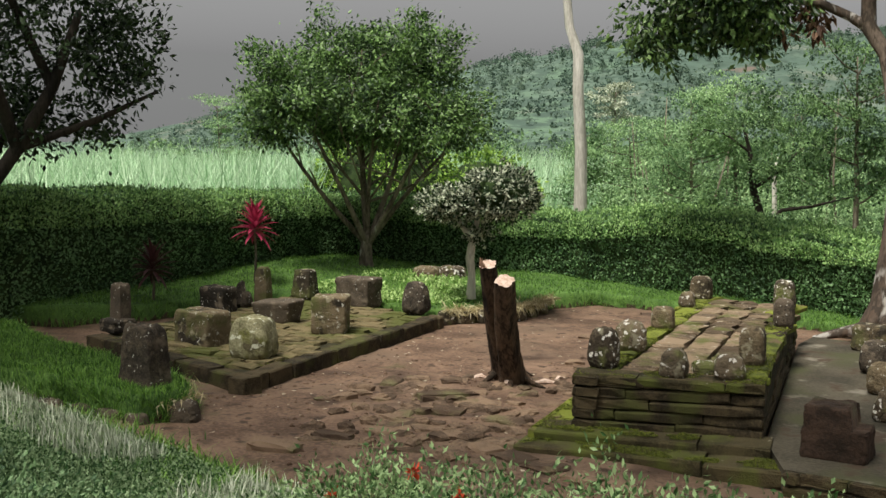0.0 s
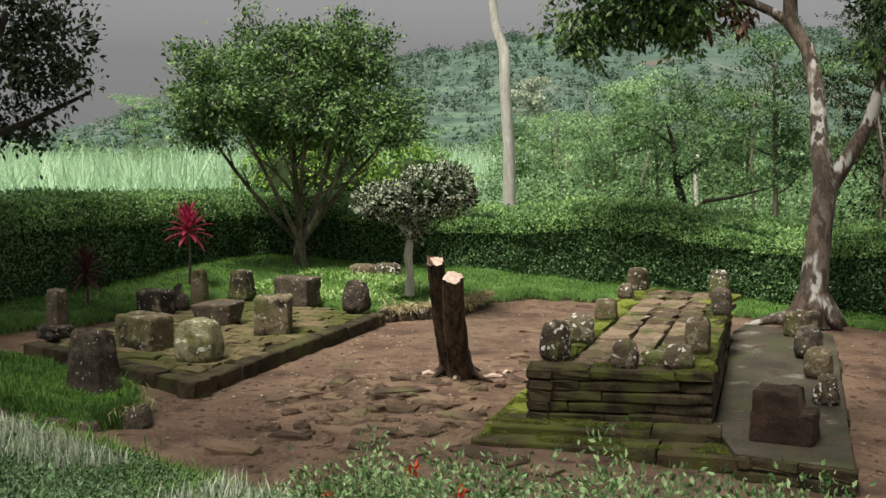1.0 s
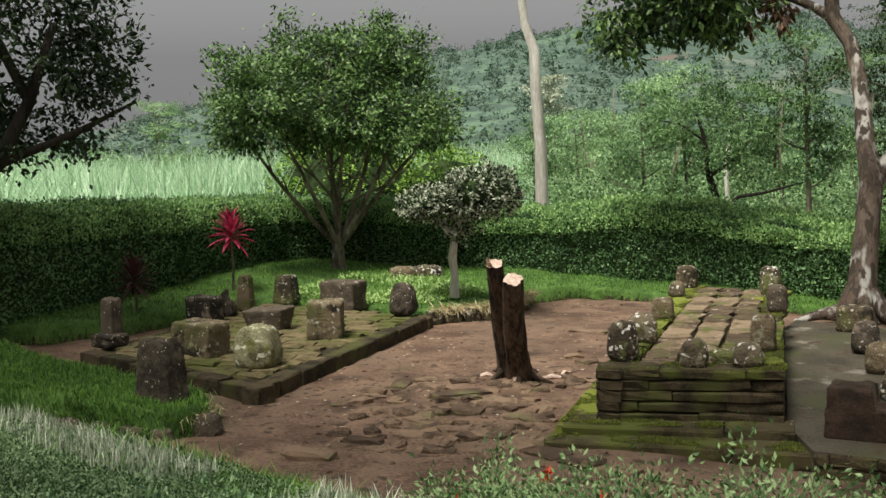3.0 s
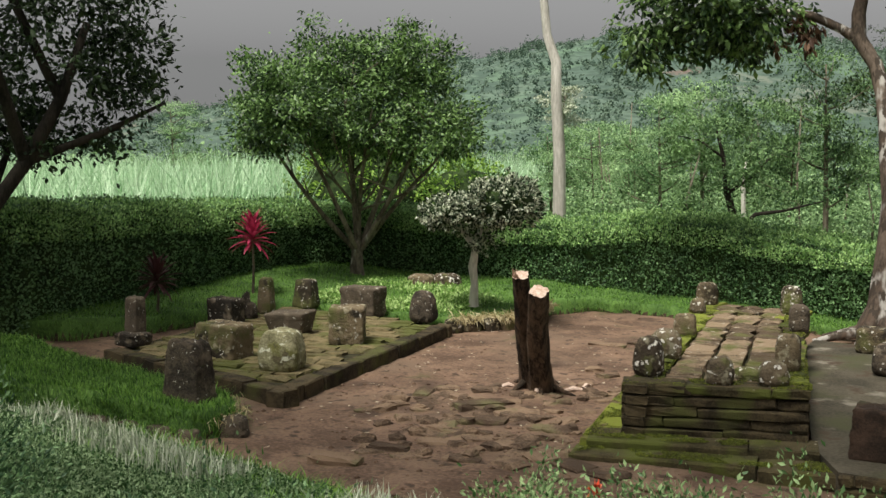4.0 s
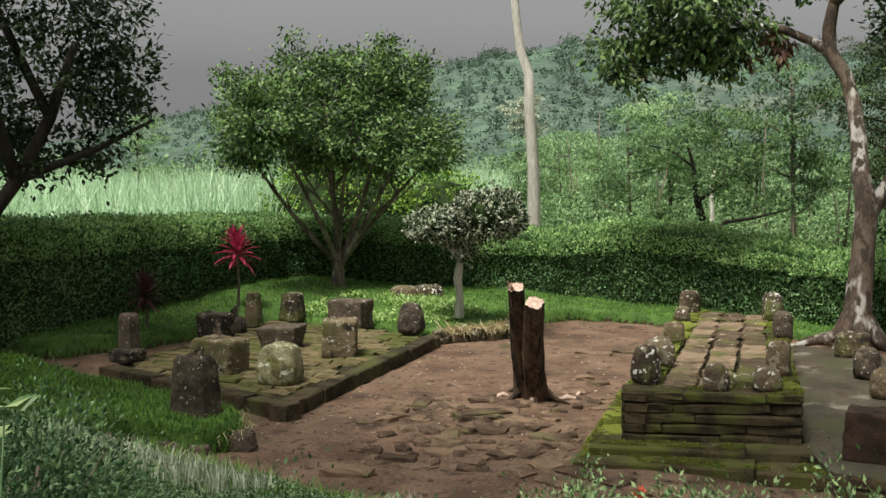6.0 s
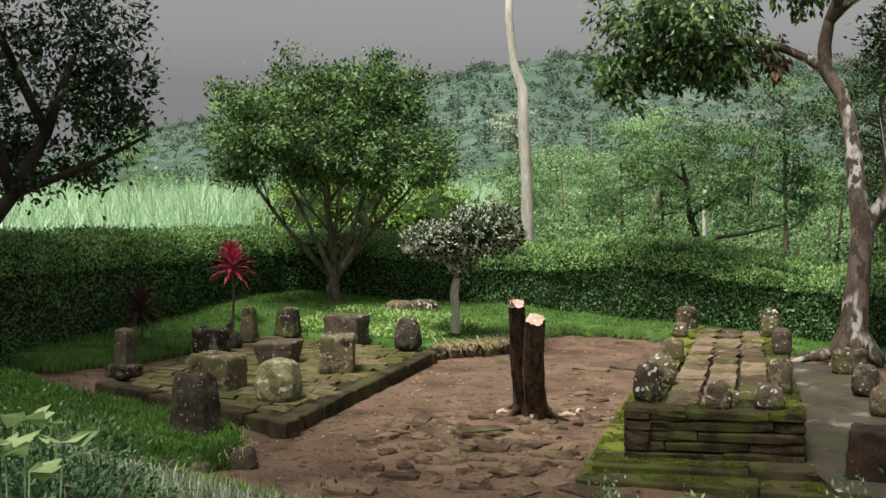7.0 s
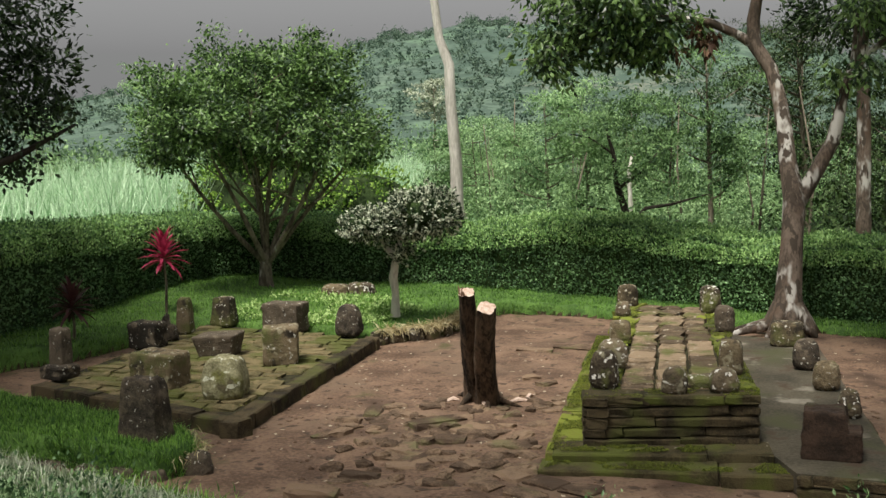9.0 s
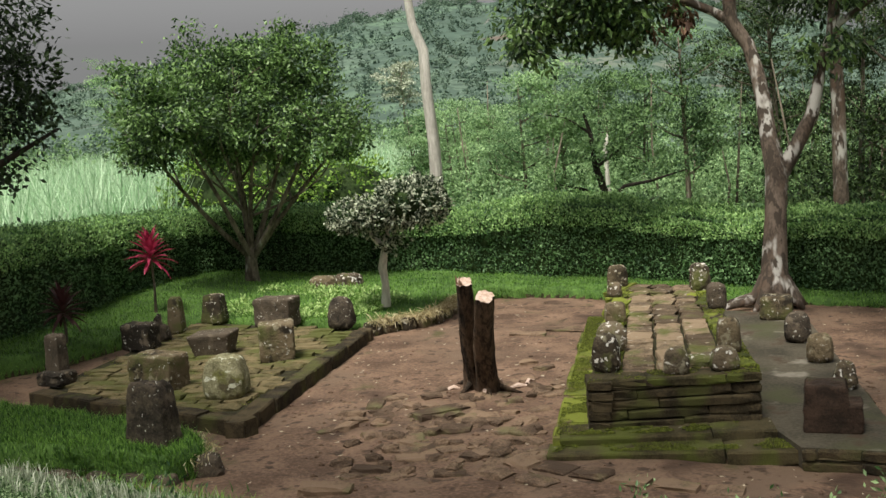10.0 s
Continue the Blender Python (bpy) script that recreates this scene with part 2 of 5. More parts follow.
def part_mesh(name, me, parent, label="", m=None):
    ob = new(name, me)
    ob.parent = parent
    if m is not None:
        ob.matrix_basis = m
    return tagged(ob, label)


def root(name, m, label, category, group="", kind=""):
    return tagged(new(name), label, category, group, kind) if m is None else placed(tagged(new(name), label, category, group, kind), m)


def placed(ob, m):
    ob.matrix_basis = m
    return ob


def fbm(x, y, s=1.0, seed=0.0):
    """A cheap smooth field from sines, for arrays."""
    x, y = np.asarray(x) * s + seed, np.asarray(y) * s - seed * 0.7
    return (np.sin(1.7 * x + 1.3 * np.sin(0.9 * y)) + np.sin(2.1 * y + 1.1 * np.sin(1.2 * x + 0.5)) + 0.5 * np.sin(3.9 * x + 2.7 * y) + 0.5 * np.sin(4.3 * y - 3.1 * x)) / 3


def smoothstep(a, b, v):
    u = np.clip((v - a) / (b - a), 0, 1)
    return u * u * (3 - 2 * u)


def inside_distance(poly, x, y):
    """Signed distance to a polygon's outline, inside positive."""
    x, y = np.asarray(x, float), np.asarray(y, float)
    d, inside = np.full(x.shape, 1e9), np.zeros(x.shape, bool)
    for (ax, ay), (bx, by) in zip(poly, poly[1:] + poly[:1]):
        ex, ey = bx - ax, by - ay
        u = np.clip(((x - ax) * ex + (y - ay) * ey) / (ex * ex + ey * ey), 0, 1)
        d = np.minimum(d, np.hypot(x - ax - u * ex, y - ay - u * ey))
        if ay != by:
            inside ^= ((ay > y) != (by > y)) & (x < (bx - ax) * (y - ay) / (by - ay) + ax)
    return np.where(inside, d, -d)


def unit(v):
    return v / np.maximum(np.linalg.norm(v, axis=-1, keepdims=True), 1e-9)


def leaf_mesh(name, rng, at, length, width, mat, axis=None, spread=1.0, fold=0.15, facing=None):
    """One folded four-cornered leaf at each point; axis: the way that leaves grow, blurred by spread."""
    n = len(at)
    along = rng.normal(size=(n, 3)) * spread
    if axis is not None:
        along = along + axis
    along = unit(along)
    other = rng.normal(size=(n, 3))
    if facing is not None:
        other = np.cross(facing + 0.5 * rng.normal(size=(n, 3)), along)
    side = unit(other - along * np.sum(other * along, axis=1, keepdims=True))
    up = np.cross(side, along)
    size = (0.6 + 0.8 * rng.random((n, 1)))
    L, W = length * size, width * size
    verts = np.stack([at, at + along * L * 0.45 + side * W * 0.5 + up * W * fold, at + along * L, at + along * L * 0.45 - side * W * 0.5 + up * W * fold], axis=1)
    faces = np.arange(n * 4).reshape(n, 4)
    return mesh_of(name, verts.reshape(-1, 3), faces, mat)


def blade_mesh(name, rng, at, height, width, mat, lean=0.35):
    """Bent grass blades of two quads' length, ending in a point."""
    n = len(at)
    a = rng.random(n) * 2 * math.pi
    way = np.stack([np.cos(a), np.sin(a), np.zeros(n)], 1)
    side = np.stack([-np.sin(a), np.cos(a), np.zeros(n)], 1)
    h = (height * (0.5 + rng.random(n)))[:, None] if np.ndim(height) == 0 else (height * (0.6 + 0.8 * rng.random(n)))[:, None]
    le = lean * rng.random((n, 1)) * h
    up = np.array([0, 0, 1.0])
    w = width * (0.6 + 0.8 * rng.random((n, 1)))
    verts = np.stack([at - side * w / 2, at + side * w / 2, at + up * h * 0.55 + way * le * 0.4 + side * w * 0.35, at + up * h * 0.55 + way * le * 0.4 - side * w * 0.35, at + up * h + way * le * 1.6], 1)
    base = np.arange(n) * 5
    faces = [[b, b + 1, b + 2, b + 3] for b in base] + [[b + 3, b + 2, b + 4] for b in base]
    return mesh_of(name, verts.reshape(-1, 3), faces, mat)


def tube(verts, faces, pts, radii, sides=10, wobble=0.0, rng=None):
    """Adds a tapered tube along points to the lists."""
    pts = [Vector(p) for p in pts]
    start = len(verts)
    for i, (p, r) in enumerate(zip(pts, radii)):
        d = (pts[min(i + 1, len(pts) - 1)] - pts[max(i - 1, 0)]).normalized()
        x = d.cross(Vector((0.3, 1, 0.1))).normalized()
        y = d.cross(x)
        for k in range(sides):
            a = 2 * math.pi * k / sides
            q = r * (1 + (wobble * (rng.random() - 0.5) * 2 if rng is not None else 0))
            verts.append(tuple(p + (x * math.cos(a) + y * math.sin(a)) * q))
    for i in range(len(pts) - 1):
        for k in range(sides):
            a, b = start + i * sides + k, start + i * sides + (k + 1) % sides
            faces.append([a, b, b + sides, a + sides])
    faces.append([start + (len(pts) - 1) * sides + k for k in range(sides)])


def curve_pts(p, q, bow, n=6):
    """Points from p to q, bowed by a vector in the middle."""
    p, q, bow = Vector(p), Vector(q), Vector(bow)
    return [p.lerp(q, i / n) + bow * math.sin(math.pi * i / n) for i in range(n + 1)]


# ---- the ground ----
BED_BACK = [(-3.5, 4.95), (-3.2, 5.4), (-2.9, 5.6), (-2.75, 6.3), (-2.8, 7.2), (-2.3, 7.95), (-1.75, 8.0), (-0.86, 7.75), (0.6, 7.35), (2.6, 6.95), (3.6, 6.7), (7.0, 5.7),
            (7.2, 7.4), (3.2, 8.6), (-0.8, 10.1), (-9.0, 10.1), (-9.6, 2.0), (-8.6, 1.5), (-7.7, 2.0), (-7.2, 3.0), (-6.95, 4.2), (-6.7, 5.4)]
BED_FRONT = [(-2.85, -1.1), (-3.1, -0.72), (-3.63, -0.38), (-4.73, -0.08), (-6.1, 0.3), (-7.3, 0.85), (-9.6, 1.2), (-9.6, -1.7), (-5.0, -1.5), (-3.9, -1.52), (-3.0, -1.6)]


RIDGE_X = [-9, -4.15, -2.3, -0.75, 0.6, 2.0, 2.6, 3.6, 6]
RIDGE_Y = [-2.0, -2.1, -2.8, -3.4, -4.3, -5.0, -5.0, -4.8, -4.6]
RIDGE_Z = [0.1, 0.15, 0.2, 0.3, 0.57, 0.86, 0.88, 0.88, 0.88]


def slope(x, y):
    """The bank that rises towards the camera's side, with a planted brow."""
    u, top = y - np.interp(x, RIDGE_X, RIDGE_Y), np.interp(x, RIDGE_X, RIDGE_Z)
    return np.where(u > 0, top * (1 - smoothstep(0, 1.3, u)), top + np.minimum(-u, 4) * (1.3 - top) / 4)


def far_hill(x, y):
    """The hill and the plain outside the garden."""
    r, a = np.hypot(x, y), np.degrees(np.arctan2(-x, y))
    crest = np.interp(a, [-75, -45, -25, -6, -2, 0, 4, 9, 15, 18, 23, 26, 34, 39, 43, 50, 90], [1.5, 2.0, 2.6, 3.4, 4.3, 4.8, 5.8, 6.4, 6.4, 6.2, 5.3, 4.8, 3.4, 2.4, 1.0, 0.4, 0.3])
    crest = crest * (1 + 0.03 * np.sin(a * 1.3) + 0.02 * np.sin(a * 3.1 + 1))
    top = np.tan(np.radians(crest)) * 330
    rise = smoothstep(90, 330, r) * top * np.where(y > -20, 1, 0)
    return rise + 1.2 * fbm(x, y, 0.03) * smoothstep(30, 120, r)


def ground_z(x, y):
    x, y = np.asarray(x, float), np.asarray(y, float)
    z = slope(x, np.maximum(y, -12.0)) + 0.016 * fbm(x, y, 2.3, 3.0) + 0.012 * fbm(x, y, 6.0, 1.0)
    z = z - 0.1 * smoothstep(0.5, 2.5, x) * smoothstep(2, -0.5, y) * smoothstep(-1.6, -0.8, y)
    return z + far_hill(x, y)


def bed_z(poly, x, y, height):
    d = inside_distance(poly, x, y)
    return ground_z(x, y) + height(x, y) * smoothstep(-0.02, 0.1, d) + 0.02 * fbm(x, y, 3.1, 5.0)


def back_height(x, y):
    return 0.16 + 0.14 * smoothstep(4.5, 8.0, y) * smoothstep(-1.5, -4.0, x) + 0.12 * smoothstep(-6.5, -8, x) - 0.08 * smoothstep(-2, 2, x)


def front_height(x, y):
    return 0.25 + 0 * x


gx = np.concatenate([-np.geomspace(2600, 12, 34), np.arange(-11, 6.01, 0.11), np.geomspace(7, 2600, 34)])
gy = np.concatenate([-np.geomspace(2600, 13, 20), np.arange(-12, 11.01, 0.11), np.geomspace(11.6, 2600, 50)])
X, Y = np.meshgrid(gx, gy)
Z = ground_z(X, Y)
nx, ny = len(gx), len(gy)
quad = (np.arange(ny - 1)[:, None] * nx + np.arange(nx - 1)[None, :])
faces = np.stack([quad, quad + 1, quad + nx + 1, quad + nx], -1).reshape(-1, 4)
ground_me = mesh_of("ground", np.stack([X, Y, Z], -1).reshape(-1, 3), faces, M["dirt"], True)
ground_me.materials.append(M["field_soil"])
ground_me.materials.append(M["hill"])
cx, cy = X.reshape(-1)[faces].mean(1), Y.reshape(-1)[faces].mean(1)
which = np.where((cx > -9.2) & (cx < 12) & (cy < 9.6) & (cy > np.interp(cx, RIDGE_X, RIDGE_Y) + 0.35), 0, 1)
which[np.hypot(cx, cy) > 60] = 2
ground_me.polygons.foreach_set("material_index", which.astype(np.int32))
ground = tagged(new("ground", ground_me), "trodden reddish-brown earth running out to green hills", "ground", kind="structure")


def grass_bed(name, poly, height, label, step=0.04):
    """A raised lawn whose rim drops to the earth."""
    xs = [p[0] for p in poly]
    ys = [p[1] for p in poly]
    x, y = np.meshgrid(np.arange(min(xs) - 0.2, max(xs) + 0.2, step), np.arange(min(ys) - 0.2, max(ys) + 0.2, step))
    d = inside_distance(poly, x, y)
    e = 0.01
    gx_ = (inside_distance(poly, x + e, y) - d) / e
    gy_ = (inside_distance(poly, x, y + e) - d) / e
    push = np.where((d < 0) & (d > -step * 1.5), -d, 0)
    x, y = x + gx_ * push, y + gy_ * push
    z = bed_z(poly, x, y, height)
    z = np.where(d < 0, ground_z(x, y) - 0.03, z)
    ok = d > -step * 1.5
    w = x.shape[1]
    q = np.arange(x.shape[0] - 1)[:, None] * w + np.arange(w - 1)[None, :]
    f = np.stack([q, q + 1, q + w + 1, q + w], -1).reshape(-1, 4)
    keep = ok.reshape(-1)[f].all(1) & (d.reshape(-1)[f] > 0).any(1)
    f = f[keep]
    used, inv = np.unique(f, return_inverse=True)
    v = np.stack([x, y, z], -1).reshape(-1, 3)[used]
    me = mesh_of(name, v, inv.reshape(f.shape), M["turf"], True)
    me.materials.append(M["rim_soil"])
    me.polygons.foreach_set("material_index", (d.reshape(-1)[f].mean(1) < 0.012).astype(np.int32))
    return tagged(new(name, me), label, "lawn", kind="structure")


lawn_back = grass_bed("lawn_back", BED_BACK, back_height, "raised green lawn strip along the clipped hedges")
lawn_front = grass_bed("lawn_front", BED_FRONT, front_height, "raised green turf mound with an earthen rim")


def scatter(rng, poly, count, edge=-0.02):
    xs = [p[0] for p in poly]
    ys = [p[1] for p in poly]
    x = rng.uniform(min(xs), max(xs), count * 3)
    y = rng.uniform(min(ys), max(ys), count * 3)
    ok = inside_distance(poly, x, y) > edge
    return x[ok][:count], y[ok][:count]


for name, poly, height, count, tall, label in (("lawn_back_grass", BED_BACK, back_height, 48000, 0.05, "short bright green lawn grass"),
                                               ("lawn_front_grass", BED_FRONT, front_height, 42000, 0.05, "short bright green mound grass")):
    rng = np.random.default_rng(len(name))
    x, y = scatter(rng, poly, count, 0.0)
    at = np.stack([x, y, bed_z(poly, x, y, height) - 0.005], 1)
    tagged(new(name, blade_mesh(name, rng, at, tall, 0.008, M["grass"], 0.8)), label, "grass", kind="stuff")
    x, y = scatter(rng, poly, 230000, -0.02)
    near = (inside_distance(poly, x, y) < 0.07) & (rng.random(len(x)) < 0.55 + 0.6 * fbm(x, y, 2.0, 1.0))
    x, y = x[near], y[near]
    at = np.stack([x, y, bed_z(poly, x, y, height) - 0.01], 1)
    tagged(new("rim_grass", blade_mesh("rim_grass", rng, at, 0.075, 0.008, M["grass"], 1.5)), "longer grass hanging over the lawn's rim", "grass", kind="stuff")

# ---- hedges ----


def hedge(name, line, depth, label, seed, density=1150, shoots=0.06):
    """A clipped hedge along (x, y, top) points, its face on the line and its body to the left of it."""
    rng = np.random.default_rng(seed)
    P = np.array(line, float)
    seg = np.linalg.norm(np.diff(P[:, :2], axis=0), axis=1)
    cum = np.concatenate([[0], np.cumsum(seg)])
    ob = root(name, None, label, "hedge")

    def at(s):
        return np.stack([np.interp(s, cum, P[:, i]) for i in range(3)], -1)

    def normal(s):
        d = at(np.minimum(s + 0.35, cum[-1])) - at(np.maximum(s - 0.35, 0))
        d[..., 2] = 0
        d = unit(d)
        return np.stack([-d[..., 1], d[..., 0], 0 * d[..., 0]], -1)

    def surface(s, v, lift):
        """v runs 0 to 1 up the face and 1 to 2 over the top."""
        p, nrm = at(s), normal(s)
        rough = 0.05 * fbm(s, v * 2, 2.4, seed) + 0.03 * fbm(s, v * 3, 6.0, seed + 3)
        top = p[..., 2] + 0.05 * fbm(s, s * 0, 1.3, seed)
        face_t, top_t = np.clip(v, 0, 1), np.clip(v - 1, 0, 1)
        corner = 0.12 * smoothstep(0.8, 1.0, face_t) * (1 - top_t)
        back = top_t * depth + corner + (-rough - lift) * (v <= 1)
        q = p + nrm * back[..., None]
        q[..., 2] = 0.05 + (top - 0.05) * face_t - 0.06 * smoothstep(0.85, 1.0, face_t) * (1 - smoothstep(0.0, 0.25, top_t)) + (rough + lift) * (v > 1)
        return q

    ss, vv = np.linspace(0, cum[-1], max(8, int(cum[-1] / 0.25))), np.array([0, 0.25, 0.5, 0.75, 0.92, 1.0, 1.1, 1.3, 1.6, 2.0])
    S, V = np.meshgrid(ss, vv)
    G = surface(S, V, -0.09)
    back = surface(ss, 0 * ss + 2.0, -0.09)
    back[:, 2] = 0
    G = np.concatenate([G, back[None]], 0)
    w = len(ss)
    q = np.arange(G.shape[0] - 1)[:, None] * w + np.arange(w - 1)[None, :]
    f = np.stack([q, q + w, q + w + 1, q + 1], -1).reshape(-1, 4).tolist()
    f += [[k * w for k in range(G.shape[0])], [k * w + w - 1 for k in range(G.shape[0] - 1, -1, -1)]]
    # dark body under the leaves, painted as the hedge's inner shade
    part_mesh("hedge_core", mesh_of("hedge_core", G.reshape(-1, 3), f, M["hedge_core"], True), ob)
    n = int(cum[-1] * (1.5 + depth) * density)
    s, v = rng.uniform(0, cum[-1], n), rng.uniform(0, 2, n) ** 1.0
    p = surface(s, v, rng.uniform(-0.09, 0.035, n) + (v > 1) * 0.1 * rng.random(n) ** 3)
    out = np.where((v <= 1)[:, None], -normal(s), np.array([0, 0, 1.0]))
    up = np.array([0, 0, 0.5])
    tagged(part_mesh("leaves", leaf_mesh("leaves", rng, p, 0.052, 0.03, M["hedge_leaf"], out * 0.7 + up, 0.8, facing=out), ob), "small glossy green hedge leaves", kind="stuff")
    # ragged shoots whose pale colour also paints the sunlit top
    n = int(cum[-1] * 2700)
    s, v = rng.uniform(0, cum[-1], n), rng.uniform(0.72, 1.75, n)
    tuft = np.clip(0.5 + 0.9 * fbm(s, v * 3, 2.2, seed + 9), 0, 1)
    p = surface(s, v, 0.01 + shoots * tuft * rng.random(n))
    tagged(part_mesh("new_growth", leaf_mesh("new_growth", rng, p, 0.052, 0.026, M["lit_shoot_leaf"], np.array([0, 0, 1.0]), 0.9, facing=np.array([0, 0, 0.8]) - normal(s) * 0.4), ob), "fresh green growth along the top, lightened as if sunlit", kind="stuff")
    return ob


hedge("hedge", [(-8.2, -3.0, 1.8), (-8.3, 1.5, 1.78), (-8.4, 4.0, 1.7), (-8.5, 6.5, 1.6), (-8.4, 8.6, 1.55), (-7.8, 9.3, 1.5), (-6.8, 9.45, 1.45), (-5.0, 9.3, 1.4)], 1.3,
      "dense clipped green hedge with a flat sunlit top", 3)
hedge("hedge", [(-4.95, 9.3, 1.3), (-3.4, 9.25, 1.28), (-2.6, 9.25, 1.35), (-1.6, 9.2, 1.5), (-0.7, 9.1, 1.42), (-0.2, 9.0, 1.28), (1.1, 8.55, 1.15), (3.1, 7.6, 1.2), (5.0, 6.8, 1.2), (7.5, 5.8, 1.2)], 1.3,
      "dense clipped green hedge with a rounded hump", 5, shoots=0.16)

# ---- trees ----


def crown_points(rng, blobs, count, shell=0.55, per=20):
    """Points within ellipsoids (centre, radii), gathered in sprays near the outside."""
    vol = np.array([b[1][0] * b[1][1] * b[1][2] for b in blobs]) ** 0.75
    pick = rng.choice(len(blobs), count // per + 1, p=vol / vol.sum())
    d = unit(rng.normal(size=(len(pick), 3)))
    r = shell + (1.04 - shell) * rng.random((len(pick), 1)) ** 0.7
    c = np.array([blobs[i][0] for i in pick]) + d * r * np.array([blobs[i][1] for i in pick])
    c += rng.normal(size=c.shape) * 0.06
    out = np.repeat(d, per, 0)[:count]
    return np.repeat(c, per, 0)[:count], out


def tree(name, base, limbs, blobs, count, leaf, bark, leaf_mat, label, seed, spray=0.11, shell=0.55, droop=0.2, category="tree", sides=10, crown_label="", flat=0.6, per=20):
    """limbs: (points, radii) from the base; blobs: the crown's ellipsoids. Both are in world metres."""
    rng = np.random.default_rng(seed)
    ob = root(name, pose(*base), label, category)
    b = Vector(base)
    verts, faces = [], []
    for pts, radii in limbs:
        tube(verts, faces, [Vector(p) - b for p in pts], radii, sides, 0.08, rng)
    part_mesh("trunk", mesh_of("trunk", verts, faces, bark, True), ob)
    at, out = crown_points(rng, [(np.array(c) - np.array(base), np.array(r)) for c, r in blobs], count, shell, per)
    at = at + rng.normal(size=at.shape) * spray
    axis = out * 0.8 + np.array([0, 0, -droop])
    tagged(part_mesh("crown", leaf_mesh("crown", rng, at, leaf, leaf * 0.48, leaf_mat, axis, 0.7, facing=out + np.array([0, 0, flat])), ob, crown_label), kind="stuff")
    return ob


def limbs_to(fork, targets, r, seed, bow=0.25):
    """Branches from a fork to targets, with smaller twigs."""
    rng = np.random.default_rng(seed)
    out = []
    for t in targets:
        p = curve_pts(fork, t, (rng.normal() * bow * 0.4, rng.normal() * bow * 0.4, bow * (0.2 - rng.random() * 0.6)), 7)
        out.append((p, [r * (1 - 0.8 * i / 7) for i in range(8)]))
        for k in (3, 4, 5, 6):
            e = p[k] + Vector((rng.normal() * 0.45, rng.normal() * 0.45, 0.25 + 0.4 * rng.random()))
            out.append((curve_pts(p[k], e, (0, 0, 0.05), 3), [r * 0.4, r * 0.3, r * 0.2, r * 0.08]))
    return out


# the spreading garden tree at the hedges' corner
T = Vector((-7.0, 8.45, 0.25))
fork = [(-7.0, 8.45, 0.1), (-7.03, 8.43, 0.45), (-7.0, 8.4, 0.75), (-6.98, 8.4, 0.95)]
targets = [(-8.3, 6.9, 3.3), (-7.9, 7.2, 3.6), (-7.4, 8.8, 4.1), (-6.8, 7.9, 4.2), (-6.0, 8.6, 4.0), (-5.3, 8.2, 3.5), (-4.9, 8.9, 3.1), (-7.9, 9.3, 3.3), (-6.2, 7.5, 3.3)]
tree("garden_tree", tuple(T), [(fork, [0.17, 0.125, 0.11, 0.12])] + limbs_to((-6.98, 8.4, 0.72), targets, 0.058, 4) + limbs_to((-6.95, 8.35, 1.5), [(-8.3, 7.5, 2.9), (-7.5, 7.2, 3.4), (-6.6, 7.2, 3.7), (-5.6, 7.4, 3.0), (-5.0, 7.9, 2.7), (-6.9, 7.3, 2.9)], 0.026, 44, 0.4),
     [((-7.09, 8.40, 3.40), (1.48, 1.30, 1.00)), ((-7.48, 6.70, 3.35), (0.79, 0.79, 0.70)), ((-5.92, 8.40, 3.30), (1.02, 0.93, 0.95)), ((-7.44, 7.80, 4.15), (0.61, 0.61, 0.50)), ((-6.51, 8.50, 4.25), (0.70, 0.65, 0.55)),
      ((-5.72, 8.50, 4.20), (0.46, 0.52, 0.42)), ((-7.97, 6.70, 3.95), (0.37, 0.37, 0.45)), ((-7.20, 8.30, 4.48), (0.37, 0.37, 0.35)), ((-7.63, 7.70, 4.53), (0.24, 0.24, 0.30)), ((-6.11, 8.40, 4.63), (0.37, 0.28, 0.25)), ((-5.22, 8.40, 3.00), (0.52, 0.52, 0.60)), ((-7.89, 6.70, 2.85), (0.42, 0.46, 0.35)), ((-6.31, 7.90, 2.95), (0.83, 0.74, 0.30)), ((-5.22, 8.30, 2.75), (0.56, 0.56, 0.25)), ((-7.40, 7.80, 3.05), (0.74, 0.65, 0.25)), ((-8.07, 6.70, 3.50), (0.45, 0.45, 0.40)), ((-7.90, 6.60, 3.15), (0.55, 0.50, 0.35))],
     52000, 0.08, M["bark"], M["tree_leaf"], "broad round-crowned garden tree with several grey stems", 11, np.array((0.15, 0.15, 0.1)), 0.45, per=140)

# the clipped two-lobed tree
topiary = tree("topiary_tree", (-3.6, 5.95, 0.35), [([(-3.6, 5.95, 0.25), (-3.58, 5.93, 0.6), (-3.6, 5.9, 0.85), (-3.5, 5.8, 1.2), (-3.4, 5.75, 1.5)], [0.075, 0.055, 0.065, 0.05, 0.04]),
      ([(-3.52, 5.82, 1.15), (-3.65, 5.8, 1.3), (-3.75, 5.7, 1.5)], [0.05, 0.045, 0.03])],
     [((-3.8, 5.65, 1.67), (0.43, 0.44, 0.2)), ((-3.04, 5.7, 1.84), (0.5, 0.48, 0.32)), ((-3.42, 5.78, 1.25), (0.17, 0.14, 0.1))], 19000, 0.052, M["bark_dead"], M["pale_leaf"],
     "clipped two-lobed ornamental tree with white-edged leaves", 12, 0.018, 0.93, 0.0, flat=0.3)
